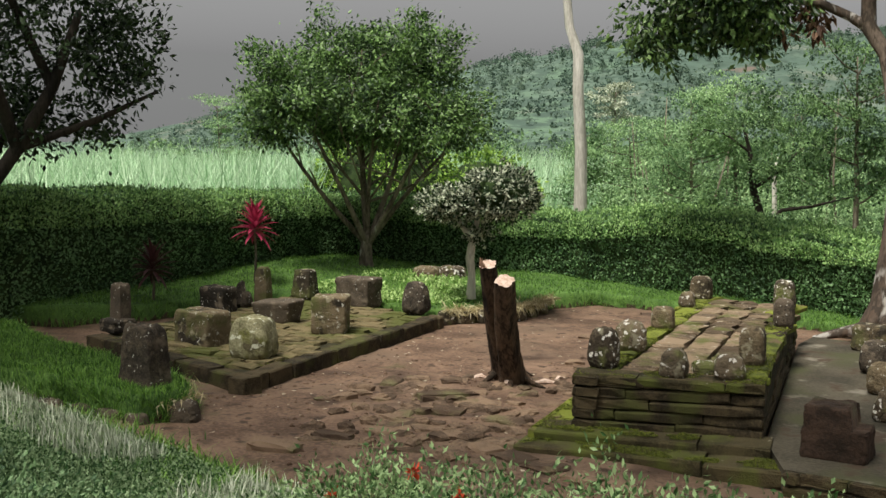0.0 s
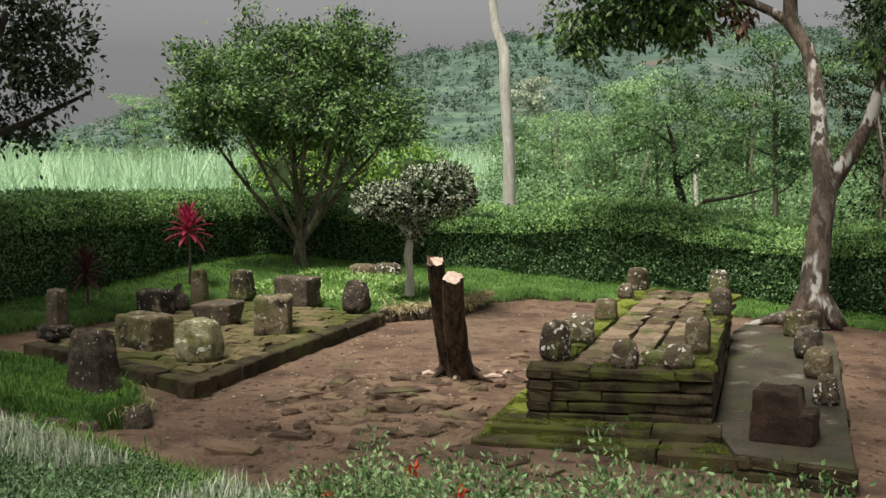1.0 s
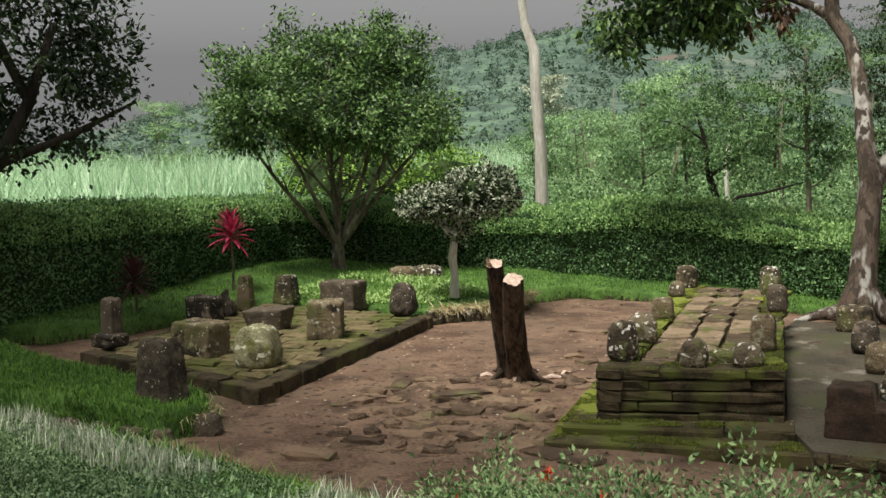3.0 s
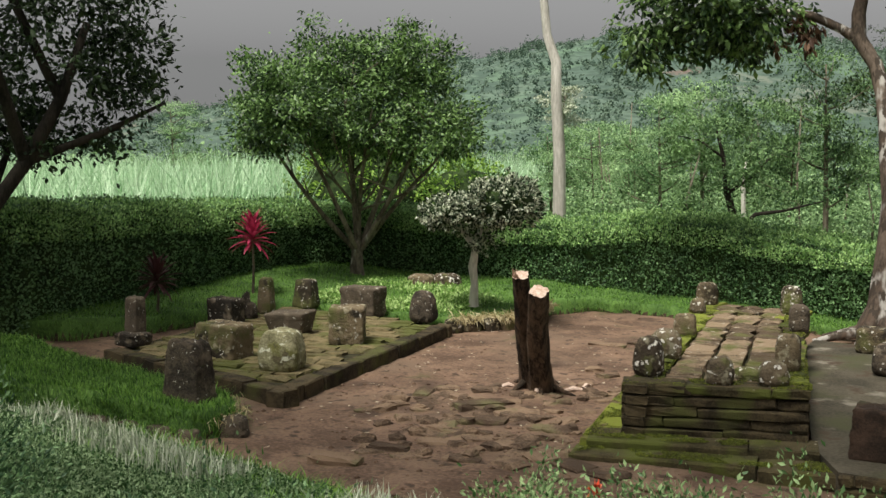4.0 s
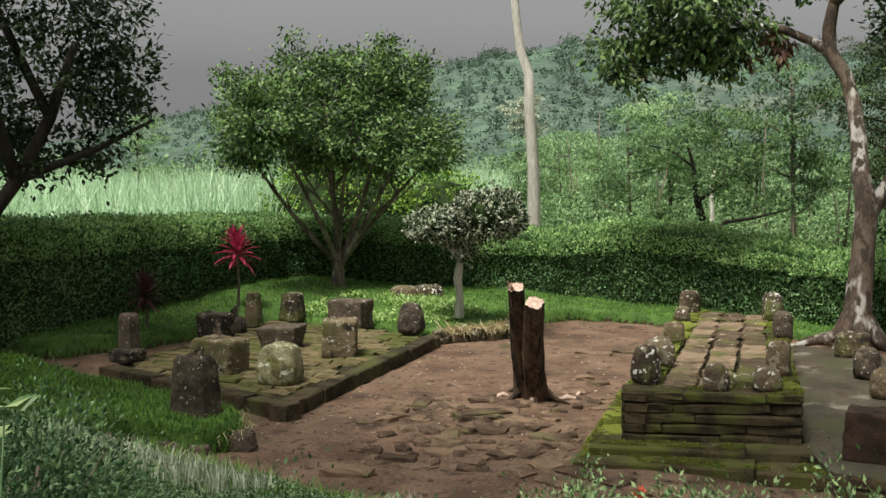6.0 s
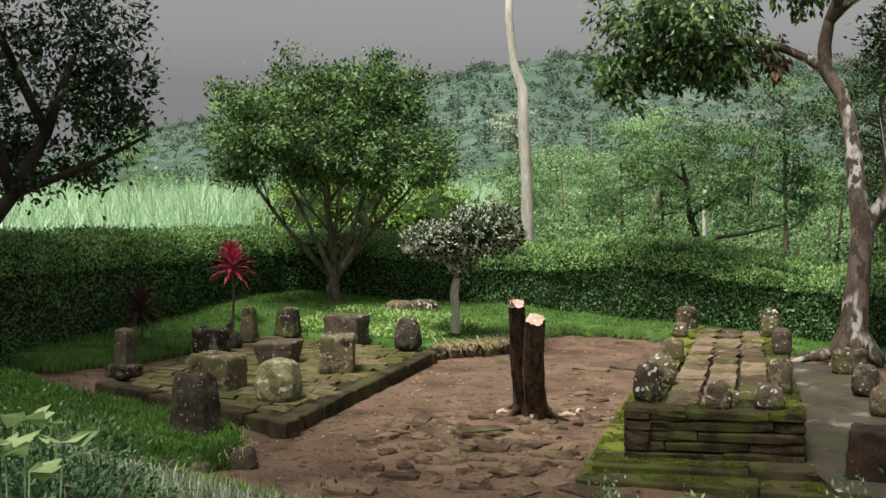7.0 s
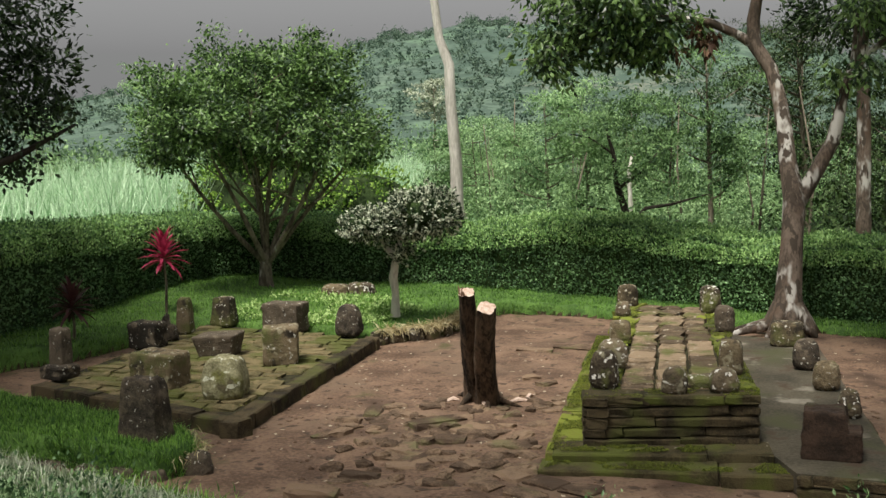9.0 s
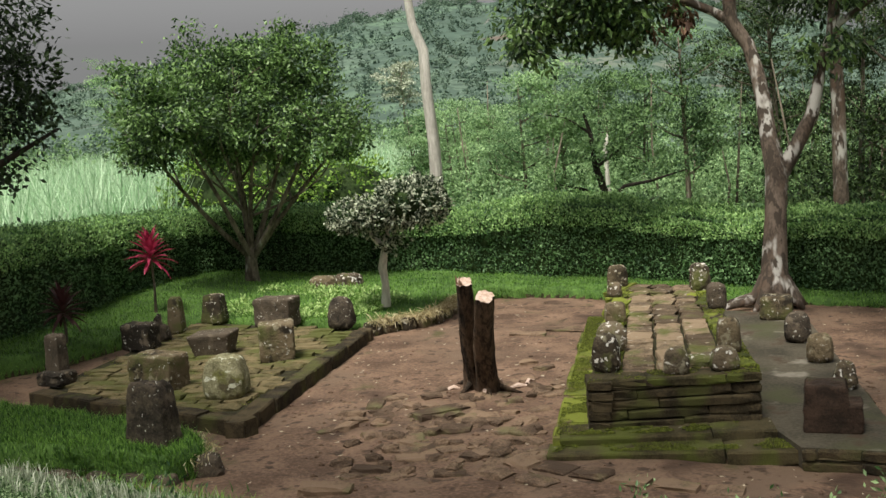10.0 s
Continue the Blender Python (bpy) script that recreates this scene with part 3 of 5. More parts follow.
# dark fillings that paint the shade inside the two lobes
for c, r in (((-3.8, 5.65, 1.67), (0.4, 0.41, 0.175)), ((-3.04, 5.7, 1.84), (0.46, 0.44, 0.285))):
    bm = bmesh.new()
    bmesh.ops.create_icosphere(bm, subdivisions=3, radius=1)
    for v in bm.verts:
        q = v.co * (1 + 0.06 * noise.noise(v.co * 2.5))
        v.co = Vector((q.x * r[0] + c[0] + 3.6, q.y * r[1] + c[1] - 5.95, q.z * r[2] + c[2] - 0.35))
    part_mesh("inner_foliage", bm_mesh("inner_foliage", bm, M["hedge_core"], True), topiary, "dense inner twigs and leaves, shade painted in as dark colour")

# the forked pale-barked tree at the slab's end
trunk = [(2.08, 6.75, 0.0), (2.08, 6.78, 0.25), (2.08, 6.85, 0.6), (2.12, 7.0, 1.3), (2.15, 7.25, 1.95), (2.06, 7.4, 2.45), (2.0, 7.6, 2.95), (1.93, 7.8, 3.4), (1.8, 7.95, 3.85), (1.55, 8.0, 4.25), (1.54, 8.0, 4.6), (1.6, 8.0, 4.95), (1.85, 8.0, 5.2), (2.3, 8.0, 5.45)]
radii = [0.3, 0.235, 0.185, 0.16, 0.165, 0.125, 0.115, 0.11, 0.105, 0.11, 0.1, 0.09, 0.07, 0.045]
side = [(2.15, 7.2, 1.75), (2.3, 7.3, 2.05), (2.5, 7.4, 2.42), (2.68, 7.5, 2.75), (2.76, 7.55, 3.1), (2.84, 7.7, 3.5), (2.95, 7.7, 3.9), (3.0, 7.8, 4.6)]
left = [(1.6, 8.0, 4.2), (1.3, 8.0, 4.4), (0.9, 8.0, 4.6), (0.3, 8.0, 4.7), (-0.6, 8.0, 4.75), (-1.3, 8.0, 4.6)]
roots = []
for a, l in ((200, 0.9), (235, 0.5), (165, 0.8), (280, 0.4), (330, 0.45), (20, 0.45), (90, 0.5)):
    dx, dy = math.cos(radians(a)), math.sin(radians(a))
    roots.append(([(2.08 + dx * 0.1, 6.78 + dy * 0.1, 0.42), (2.08 + dx * 0.3, 6.78 + dy * 0.3, 0.15), (2.08 + dx * l, 6.78 + dy * l, 0.02)], [0.13, 0.09, 0.03]))
# limbs and crown blobs near z 7 are unseen, added to shade the right side
forked = tree("forked_tree", (2.08, 6.78, 0.0), [(trunk, radii), (side, [0.11, 0.115, 0.105, 0.1, 0.085, 0.07, 0.045, 0.02]), (left, [0.09, 0.07, 0.06, 0.045, 0.03, 0.015])] + [([(1.6, 8.0, 4.95), (2.0, 7.4, 5.9), (2.6, 6.2, 6.7), (3.0, 4.8, 7.1)], [0.09, 0.08, 0.06, 0.03]), ([(2.0, 7.4, 5.9), (3.0, 6.8, 6.7), (4.4, 6.2, 7.1)], [0.07, 0.05, 0.02])] + roots + limbs_to((0.3, 8.0, 4.7), [(-0.1, 7.8, 4.1), (-0.9, 7.9, 4.2), (-1.7, 8.0, 4.1)], 0.025, 6),
     [((-1.5, 8.0, 4.45), (0.65, 0.6, 0.42)), ((-0.5, 8.0, 4.6), (0.9, 0.7, 0.42)), ((0.3, 8.0, 4.6), (0.5, 0.5, 0.35)), ((-1.65, 8.0, 4.0), (0.35, 0.3, 0.25)), ((-0.05, 8.0, 4.15), (0.42, 0.35, 0.2)), ((-0.8, 8.0, 5.2), (1.5, 0.9, 0.45)), ((-1.0, 7.9, 4.1), (0.4, 0.3, 0.15)),
      ((1.2, 8.1, 5.5), (0.7, 0.6, 0.25)), ((2.95, 7.7, 3.75), (0.42, 0.35, 0.22)), ((2.7, 7.6, 3.45), (0.18, 0.18, 0.15)), ((3.1, 7.8, 4.7), (0.5, 0.5, 0.3)), ((3.0, 4.6, 7.0), (1.8, 1.8, 0.6)), ((4.4, 6.0, 7.1), (1.8, 1.8, 0.6))],
     21000, 0.13, M["bark_pale"], M["big_leaf"], "tall forked tree with pale mottled bark and drooping leaves", 13, 0.1, 0.2, 0.9)
rngd = np.random.default_rng(15)
at, out = crown_points(rngd, [(np.array((0.75, 8.0, 4.4)) - np.array((2.08, 6.78, 0)), np.array((0.28, 0.25, 0.3))), (np.array((0.95, 8.0, 4.1)) - np.array((2.08, 6.78, 0)), np.array((0.14, 0.12, 0.12)))], 180, 0.1)
tagged(part_mesh("dead_leaves", leaf_mesh("dead_leaves", rngd, at + rngd.normal(size=at.shape) * 0.07, 0.16, 0.06, M["dead_leaf"], np.array([0, 0, -1.0]), 0.6), forked, "withered brown hanging leaves"), kind="stuff")

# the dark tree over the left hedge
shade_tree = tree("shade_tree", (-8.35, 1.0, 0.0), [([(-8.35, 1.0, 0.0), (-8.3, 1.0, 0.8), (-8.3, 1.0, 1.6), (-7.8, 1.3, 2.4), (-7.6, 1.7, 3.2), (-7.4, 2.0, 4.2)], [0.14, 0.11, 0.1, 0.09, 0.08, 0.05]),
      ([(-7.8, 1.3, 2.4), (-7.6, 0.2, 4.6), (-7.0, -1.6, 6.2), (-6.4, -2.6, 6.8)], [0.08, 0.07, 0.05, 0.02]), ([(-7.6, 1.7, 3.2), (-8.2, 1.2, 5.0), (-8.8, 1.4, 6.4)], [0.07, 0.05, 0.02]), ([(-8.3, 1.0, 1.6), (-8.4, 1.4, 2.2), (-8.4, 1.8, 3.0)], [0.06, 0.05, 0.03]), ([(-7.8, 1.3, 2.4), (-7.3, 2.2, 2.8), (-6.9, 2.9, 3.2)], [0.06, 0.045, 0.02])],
     # the blobs at z 6 and higher are unseen, added to darken the left side
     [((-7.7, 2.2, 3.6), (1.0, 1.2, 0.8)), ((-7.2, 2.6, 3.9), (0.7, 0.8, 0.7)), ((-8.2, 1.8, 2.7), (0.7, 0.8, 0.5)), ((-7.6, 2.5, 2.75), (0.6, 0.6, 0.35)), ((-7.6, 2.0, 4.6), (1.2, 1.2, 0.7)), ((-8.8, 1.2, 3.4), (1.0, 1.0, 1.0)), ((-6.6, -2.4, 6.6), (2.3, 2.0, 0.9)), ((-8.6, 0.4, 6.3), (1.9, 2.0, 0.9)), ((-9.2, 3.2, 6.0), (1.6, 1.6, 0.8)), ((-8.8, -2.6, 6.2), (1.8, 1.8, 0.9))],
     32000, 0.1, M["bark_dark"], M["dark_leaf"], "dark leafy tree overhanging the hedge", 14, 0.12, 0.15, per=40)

# unseen high boughs, added over the near side of the garden to shade it


def bough(owner, base, line, radii, blobs, count, leaf, mat, bark, seed):
    """An added, unseen limb of a tree with its own spread of shading leaves, in world metres."""
    rng = np.random.default_rng(seed)
    b, verts, faces = Vector(base), [], []
    tube(verts, faces, [Vector(p) - b for p in line], radii, 8, 0.08, rng)
    limb = part_mesh("bough", mesh_of("bough", verts, faces, bark, True), owner)
    at, out = crown_points(rng, [(np.array(c) - np.array(base), np.array(r)) for c, r in blobs], count, 0.1, 40)
    tagged(part_mesh("foliage", leaf_mesh("foliage", rng, at + rng.normal(size=at.shape) * 0.22, leaf, leaf * 0.48, mat, out * 0.8 + np.array([0, 0, -0.4]), 0.7, facing=out + np.array([0, 0, 1.0])), limb), kind="stuff")


bough(forked, (2.08, 6.78, 0.0), [(3.0, 4.8, 7.1), (3.4, 1.5, 8.0), (2.9, -2.0, 8.4), (2.0, -5.0, 8.2)], [0.09, 0.08, 0.06, 0.03],
      [((3.2, -2.2, 8.3), (2.4, 2.0, 0.7)), ((0.4, -3.6, 8.2), (2.2, 1.8, 0.7)), ((4.6, 0.8, 8.0), (1.6, 2.0, 0.7)), ((2.4, -6.0, 8.0), (2.6, 2.0, 0.7)), ((3.3, 2.6, 7.8), (1.5, 1.6, 0.6)), ((5.2, 3.4, 7.6), (1.9, 2.0, 0.7)), ((5.6, 5.6, 7.4), (1.6, 1.6, 0.7))], 6200, 0.24, M["big_leaf"], M["bark_pale"], 16)
# out of view as well: takes light off the right end of the hedge
bough(forked, (2.08, 6.78, 0.0), [(2.0, 7.4, 5.9), (3.6, 6.0, 7.2), (5.4, 4.8, 7.6), (7.0, 4.4, 7.6)], [0.08, 0.07, 0.05, 0.02],
      [((4.3, 4.8, 7.4), (1.7, 1.5, 0.6)), ((6.4, 4.2, 7.4), (1.8, 1.8, 0.6)), ((6.6, 7.0, 7.2), (1.8, 1.6, 0.6))], 6000, 0.24, M["big_leaf"], M["bark_pale"], 18)
# added out of view to shade the mound and the left of the bank
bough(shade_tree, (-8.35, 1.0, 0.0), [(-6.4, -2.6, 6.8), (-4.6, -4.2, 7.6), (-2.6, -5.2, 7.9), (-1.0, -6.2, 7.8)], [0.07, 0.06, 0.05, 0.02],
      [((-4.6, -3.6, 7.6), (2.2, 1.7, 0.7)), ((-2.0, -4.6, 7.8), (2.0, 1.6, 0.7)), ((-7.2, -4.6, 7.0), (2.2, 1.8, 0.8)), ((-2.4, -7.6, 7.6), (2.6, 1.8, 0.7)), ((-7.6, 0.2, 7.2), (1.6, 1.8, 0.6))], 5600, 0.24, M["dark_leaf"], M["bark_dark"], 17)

# the bare pole-like trunk behind the hedge
verts, faces = [], []
tube(verts, faces, [(0, 0, 0), (0.02, 0, 1.1), (0.0, 0, 2.5), (-0.1, 0, 3.8), (-0.12, 0, 4.6), (-0.34, 0, 5.2), (-0.45, 0, 6.2), (-0.47, 0, 8.2)], [0.17, 0.15, 0.13, 0.12, 0.115, 0.1, 0.09, 0.05], 12, 0.06, np.random.default_rng(2))
dead = placed(tagged(new("dead_trunk", mesh_of("dead_trunk", verts, faces, M["bark_dead"], True)), "tall bare whitish dead tree trunk behind the hedge", "tree"), pose(-5.15, 14.3, 0.0))

verts, faces = [], []
tube(verts, faces, [(0, 0, 0), (0.02, 0, 1.0), (-0.02, 0, 2.0), (0.05, 0, 2.4)], [0.07, 0.06, 0.055, 0.03], 10, 0.06, np.random.default_rng(3))
placed(tagged(new("dead_trunk", mesh_of("dead_trunk", verts, faces, M["bark_dead"], True)), "short thin whitish trunk beyond the hedge", "tree"), pose(-1.9, 19.0, 0.0))

# ---- brickwork ----


def rough_box(name, lx, ly, lz, mat, seed, bev=0.012, jag=0.006):
    """A worn brick with crumbled edges, its base in the middle of z = 0."""
    rng = random.Random(seed)
    bm = bmesh.new()
    bmesh.ops.create_cube(bm, size=2)
    bmesh.ops.subdivide_edges(bm, edges=bm.edges[:], cuts=2, use_grid_fill=True)
    size = Vector((lx, ly, lz))
    for v in bm.verts:
        outer = [abs(c) > 0.9 for c in v.co]
        soft = (0.0, 0.0, 0.55, 1.0)[sum(outer)]
        p = Vector()
        for i in range(3):
            half, side = size[i] / 2, math.copysign(1, v.co[i])
            inner = min(bev * 2.2, half * 0.6) if i != 0 else half * 0.55
            p[i] = side * (half - (bev * soft if outer[i] else inner)) + rng.uniform(-jag, jag) * (1.0 if outer[i] else 0.8)
        v.co = p + Vector((0, 0, lz / 2))
    return bm_mesh(name, bm, mat)


def brick_set(lx, ly, lz, mat, n=6, bev=0.008, jag=0.013):
    return [rough_box("brick", lx, ly, lz, mat, 31 * k + 7, bev, jag) for k in range(n)]


def lay_wall(owner, rng, p, q, z0, courses, height, length, depth, mat, gap=0.008, inset=0.0, miss=0.0):
    """Courses of bricks from p to q, outer face on the line, body to its left."""
    p, q = Vector((*p, 0)), Vector((*q, 0))
    d = (q - p).normalized()
    nrm = Vector((-d.y, d.x, 0))
    total, ang = (q - p).length, math.degrees(math.atan2(d.y, d.x))
    shapes = {}
    for c in range(courses):
        s = -length * 0.5 * (c % 2) * 0.9
        while s < total - 0.04:
            L = length * rng.uniform(0.75, 1.25)
            a, b = max(s, 0), min(s + L, total)
            if total - b < 0.1:
                b = total
            if b - a > 0.06 and rng.random() >= miss:
                key = round((b - a) / 0.06) * 0.06
                if key not in shapes:
                    shapes[key] = brick_set(key - gap, depth, height - gap, mat, 4, 0.008, 0.009)
                mid = p + d * ((a + b) / 2) + nrm * (depth / 2 + inset * c + rng.uniform(-0.016, 0.016))
                ob = new("brick", rng.choice(shapes[key]))
                ob.parent = owner
                ob.matrix_basis = pose(mid.x, mid.y, z0 + c * height + rng.uniform(-0.004, 0.004), rng.uniform(-1, 1), rng.uniform(-1, 1), ang + rng.uniform(-1.2, 1.2)) @ Matrix.Diagonal(((b - a) / max(key, 0.06), 1, 1, 1))
            s += L
            if b == total:
                break


def quad_core(name, corners, z0, z1, mat, parent, inset=0.03):
    c = sum((Vector((x, y, 0)) for x, y in corners), Vector()) / 4
    low = [Vector((x, y, z0)) for x, y in corners]
    low = [v + (Vector((c.x, c.y, z0)) - v).normalized() * inset for v in low]
    top = [Vector((v.x, v.y, z1)) for v in low]
    n = len(low)
    f = [[n - 1 - i for i in range(n)], [n + i for i in range(n)]] + [[i, (i + 1) % n, n + (i + 1) % n, n + i] for i in range(n)]
    return part_mesh(name, mesh_of(name, low + top, f, mat), parent)


def pave(owner, rng, a, b, c, d, rows, cols, z, thick, mats, stagger=True, gap=0.022, sink=0.014, edge=None):
    """Pavers over a four-cornered field a-b-c-d: rows from ab to dc, cols across."""
    a, b, c, d = (Vector((*v, 0)) for v in (a, b, c, d))
    shapes = {}
    depths = [rng.uniform(0.55, 1.5) for _ in range(rows)]
    marks = [sum(depths[:k]) / sum(depths) for k in range(rows + 1)]
    for i in range(rows):
        shift = (0.5 if i % 2 else 0.0) if stagger else 0.0
        cuts = [max(0.0, min(1.0, (k - shift + rng.uniform(-0.12, 0.12)) / cols)) for k in range(cols + 2)]
        cuts[0], cuts[-1] = 0.0, 1.0
        if not stagger:
            cuts = [k / cols for k in range(cols + 1)]
            cuts = [u + (rng.uniform(-0.02, 0.02) if 0 < u < 1 else 0) for u in cuts]
        v0, v1 = marks[i], marks[i + 1]
        for u0, u1 in zip(cuts, cuts[1:]):
            if u1 - u0 < 0.02:
                continue
            um, vm = (u0 + u1) / 2, (v0 + v1) / 2
            mid = a.lerp(b, um).lerp(d.lerp(c, um), vm)
            across = (b - a).lerp(c - d, vm)
            L = across.length * (u1 - u0) - gap
            D = (d - a).lerp(c - b, um).length * (v1 - v0) - gap
            which = mats[1] if edge and edge(um, vm) else mats[0]
            key = (round(L, 1), round(D, 2), which.name)
            if key not in shapes:
                shapes[key] = [rough_box("brick", max(key[0], 0.1), key[1], thick, which, 5 * k + len(shapes), 0.008, 0.012) for k in range(3)]
            ob = new("brick", rng.choice(shapes[key]))
            ob.parent = owner
            ang = math.degrees(math.atan2(across.y, across.x))
            ob.matrix_basis = pose(mid.x, mid.y, z - thick + rng.uniform(-sink, sink * 0.5), rng.uniform(-2.2, 2.2), rng.uniform(-1.8, 1.8), ang + rng.uniform(-3, 3)) @ Matrix.Diagonal((L / max(key[0], 0.1), 1, 1, 1))


def along(p, q, u):
    return (p[0] + (q[0] - p[0]) * u, p[1] + (q[1] - p[1]) * u)


# the low left platform
LF, LR, LB, LL = (-3.04, -0.08), (-3.39, 4.72), (-6.55, 5.45), (-6.3, 0.98)
rng = random.Random(21)
left_platform = root("low_platform", None, "low square platform of mossy brown bricks with a worn edge", "platform")
quad_core("core", [LF, LR, LB, LL], -0.05, 0.128, M["mortar"], left_platform, 0.05)
# edge bricks take the wall colour with side shade painted in
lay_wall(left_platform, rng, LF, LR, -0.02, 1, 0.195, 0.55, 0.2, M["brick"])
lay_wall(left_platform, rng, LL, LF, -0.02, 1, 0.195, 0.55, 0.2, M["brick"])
FIELD_L = [LF, LR, LB, LL]
shapes = {w: [rough_box("brick", w, 0.2, 0.07, M["brick_left"], 11 * k + int(w * 100), 0.009, 0.012) for k in range(4)] for w in (0.2, 0.28, 0.34, 0.4, 0.46)}
y = -0.1
while y < 5.7:
    x = -7.0 + rng.uniform(0, 0.4)
    while x < -2.9:
        w = rng.choice((0.28, 0.34, 0.34, 0.4, 0.46))
        cx, cy = x + w / 2, y + 0.1 * (x + w / 2 + 3.0) + rng.uniform(-0.012, 0.012)
        d = float(inside_distance(FIELD_L, cx, cy))
        if d > 0.24 or (d > 0.17 and w < 0.3):
            ob = new("brick", rng.choice(shapes[w]))
            ob.parent = left_platform
            ob.matrix_basis = pose(cx, cy, 0.096 + rng.uniform(-0.012, 0.008), rng.uniform(-2.5, 2.5), rng.uniform(-2, 2), 5.7 + rng.uniform(-3, 3))
        x += w + 0.026
    y += 0.228

# the high right platform on its two steps
RFL, RFR, RBR, RBL = (0.37, 0.02), (1.89, 0.42), (1.22, 5.4), (-0.12, 5.75)
TOP = 0.57
rng = random.Random(22)
right_platform = root("stepped_platform", None, "long raised platform of weathered mossy bricks on two steps", "platform")
quad_core("core", [RFL, RFR, RBR, RBL], 0.0, TOP - 0.06, M["mortar"], right_platform, 0.06)
# side walls use the brick darkened for shade; the tops stay lighter
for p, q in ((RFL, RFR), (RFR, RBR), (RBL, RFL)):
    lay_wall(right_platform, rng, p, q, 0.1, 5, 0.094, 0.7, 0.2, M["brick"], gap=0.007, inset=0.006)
lay_wall(right_platform, rng, (0.14, -0.24), (2.02, 0.1), 0.03, 1, 0.105, 1.5, 0.42, M["brick_step"])
lay_wall(right_platform, rng, (0.07, -0.5), (2.2, -0.22), -0.08, 1, 0.14, 1.5, 0.36, M["brick_step"])
lay_wall(right_platform, rng, (-0.5, 5.7), (0.05, -0.22), -0.03, 1, 0.15, 0.9, 0.5, M["brick_moss"])
A, B, C, D = along(RFL, RBL, 0.05), along(RFR, RBR, 0.05), RBR, RBL
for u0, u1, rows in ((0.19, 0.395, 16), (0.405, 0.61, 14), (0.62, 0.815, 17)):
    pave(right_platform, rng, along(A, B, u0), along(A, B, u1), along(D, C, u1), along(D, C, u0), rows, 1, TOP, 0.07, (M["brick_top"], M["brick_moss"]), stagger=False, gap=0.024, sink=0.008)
pave(right_platform, rng, A, along(A, B, 0.185), along(D, C, 0.185), D, 7, 1, TOP + 0.005, 0.075, (M["brick_moss"], M["brick_moss"]), stagger=False, sink=0.008)
pave(right_platform, rng, along(A, B, 0.825), B, C, along(D, C, 0.825), 7, 1, TOP + 0.005, 0.075, (M["brick_moss"], M["brick_moss"]), stagger=False, sink=0.008)
lay_wall(right_platform, rng, RFL, RFR, TOP - 0.085, 1, 0.09, 0.7, 0.3, M["brick_step"])

# the low slab beside it
rng = random.Random(23)
slab = root("low_slab", None, "low grey cement slab edged with bricks", "platform")
P = [(2.19, -0.3), (3.05, -0.38), (2.55, 4.6), (2.42, 5.75), (1.3, 6.1), (1.24, 5.4), (1.9, 0.5), (2.02, 0.14)]
n = len(P)
f = [[n - 1 - i for i in range(n)], [n + i for i in range(n)]] + [[i, (i + 1) % n, n + (i + 1) % n, n + i] for i in range(n)]
part_mesh("slab_top", mesh_of("slab_top", [(x, y, -0.08) for x, y in P] + [(x, y, 0.1) for x, y in P], f, M["concrete"]), slab, "grey stained cement")
lay_wall(slab, rng, (2.19, -0.34), (3.07, -0.4), -0.1, 2, 0.1, 0.4, 0.12, M["brick"])
lay_wall(slab, rng, (3.07, -0.4), (2.57, 4.6), -0.1, 2, 0.1, 0.4, 0.1, M["brick"])

# ---- stones ----


def stone(name, at, size, turn, mat, label, seed, taper=0.85, square=4.0, rough=0.06, lean=(0, 0), sub=20, group="old carved stones", category="stone", notch=None, flare=0.0):
    """A worn block: a squared ball, tapered to the top and knocked about."""
    w, d, h = size
    bm = bmesh.new()
    bmesh.ops.create_cube(bm, size=2)
    bmesh.ops.subdivide_edges(bm, edges=bm.edges[:], cuts=sub, use_grid_fill=True)
    off = Vector((seed * 3.7, seed * 1.3, seed * 2.1))
    for v in bm.verts:
        p = v.co.copy()
        k = (abs(p.x) ** square + abs(p.y) ** square + abs(p.z) ** square) ** (1 / square)
        p /= k
        t = (p.z + 1) / 2
        s = 1 + (taper - 1) * t
        nz = noise.noise(p * 1.3 + off) * 0.5 + noise.noise(p * 3.1 + off) * 0.35 + noise.noise(p * 8 + off) * 0.32 + noise.noise(p * 17 + off) * 0.2
        p *= 1 + rough * 2 * nz
        p.x *= 1 - flare * (2 * t - 1) ** 2
        if notch and p.x > notch[0] and p.z > notch[1]:
            p.z = notch[1] + (p.z - notch[1]) * 0.15
        p.z += noise.noise(Vector((p.x * 2, p.y * 2, seed))) * rough * 1.2 * t
        v.co = Vector((p.x * s * w / 2, p.y * s * d / 2, (p.z + 0.93) * h / 2 / 0.965))
    me = bm_mesh(name, bm, mat, True)
    return placed(tagged(new(name, me), label, category, group), pose(at[0], at[1], at[2], lean[0], lean[1], turn))


LZ = 0.155
stone("carved_block", (-4.78, 1.33, LZ), (0.62, 0.38, 0.39), -10, M["stone"], "long brown squared stone block on the bricks", 1, 0.98, 18, 0.045)
stone("pale_boulder", (-3.72, 0.94, LZ), (0.5, 0.45, 0.45), 10, M["stone_pale"], "pale lichen-covered squarish boulder on the bricks", 2, 0.78, 5, 0.045, flare=0.12)
stone("carved_block", (-3.97, 2.8, LZ), (0.43, 0.4, 0.46), 24, M["stone"], "upright tawny cube-shaped stone block", 3, 1.04, 18, 0.045)
stone("carved_block", (-4.97, 5.0, LZ), (0.58, 0.36, 0.42), -5, M["stone_dark"], "long dark rectangular stone block", 4, 1.03, 18, 0.045)
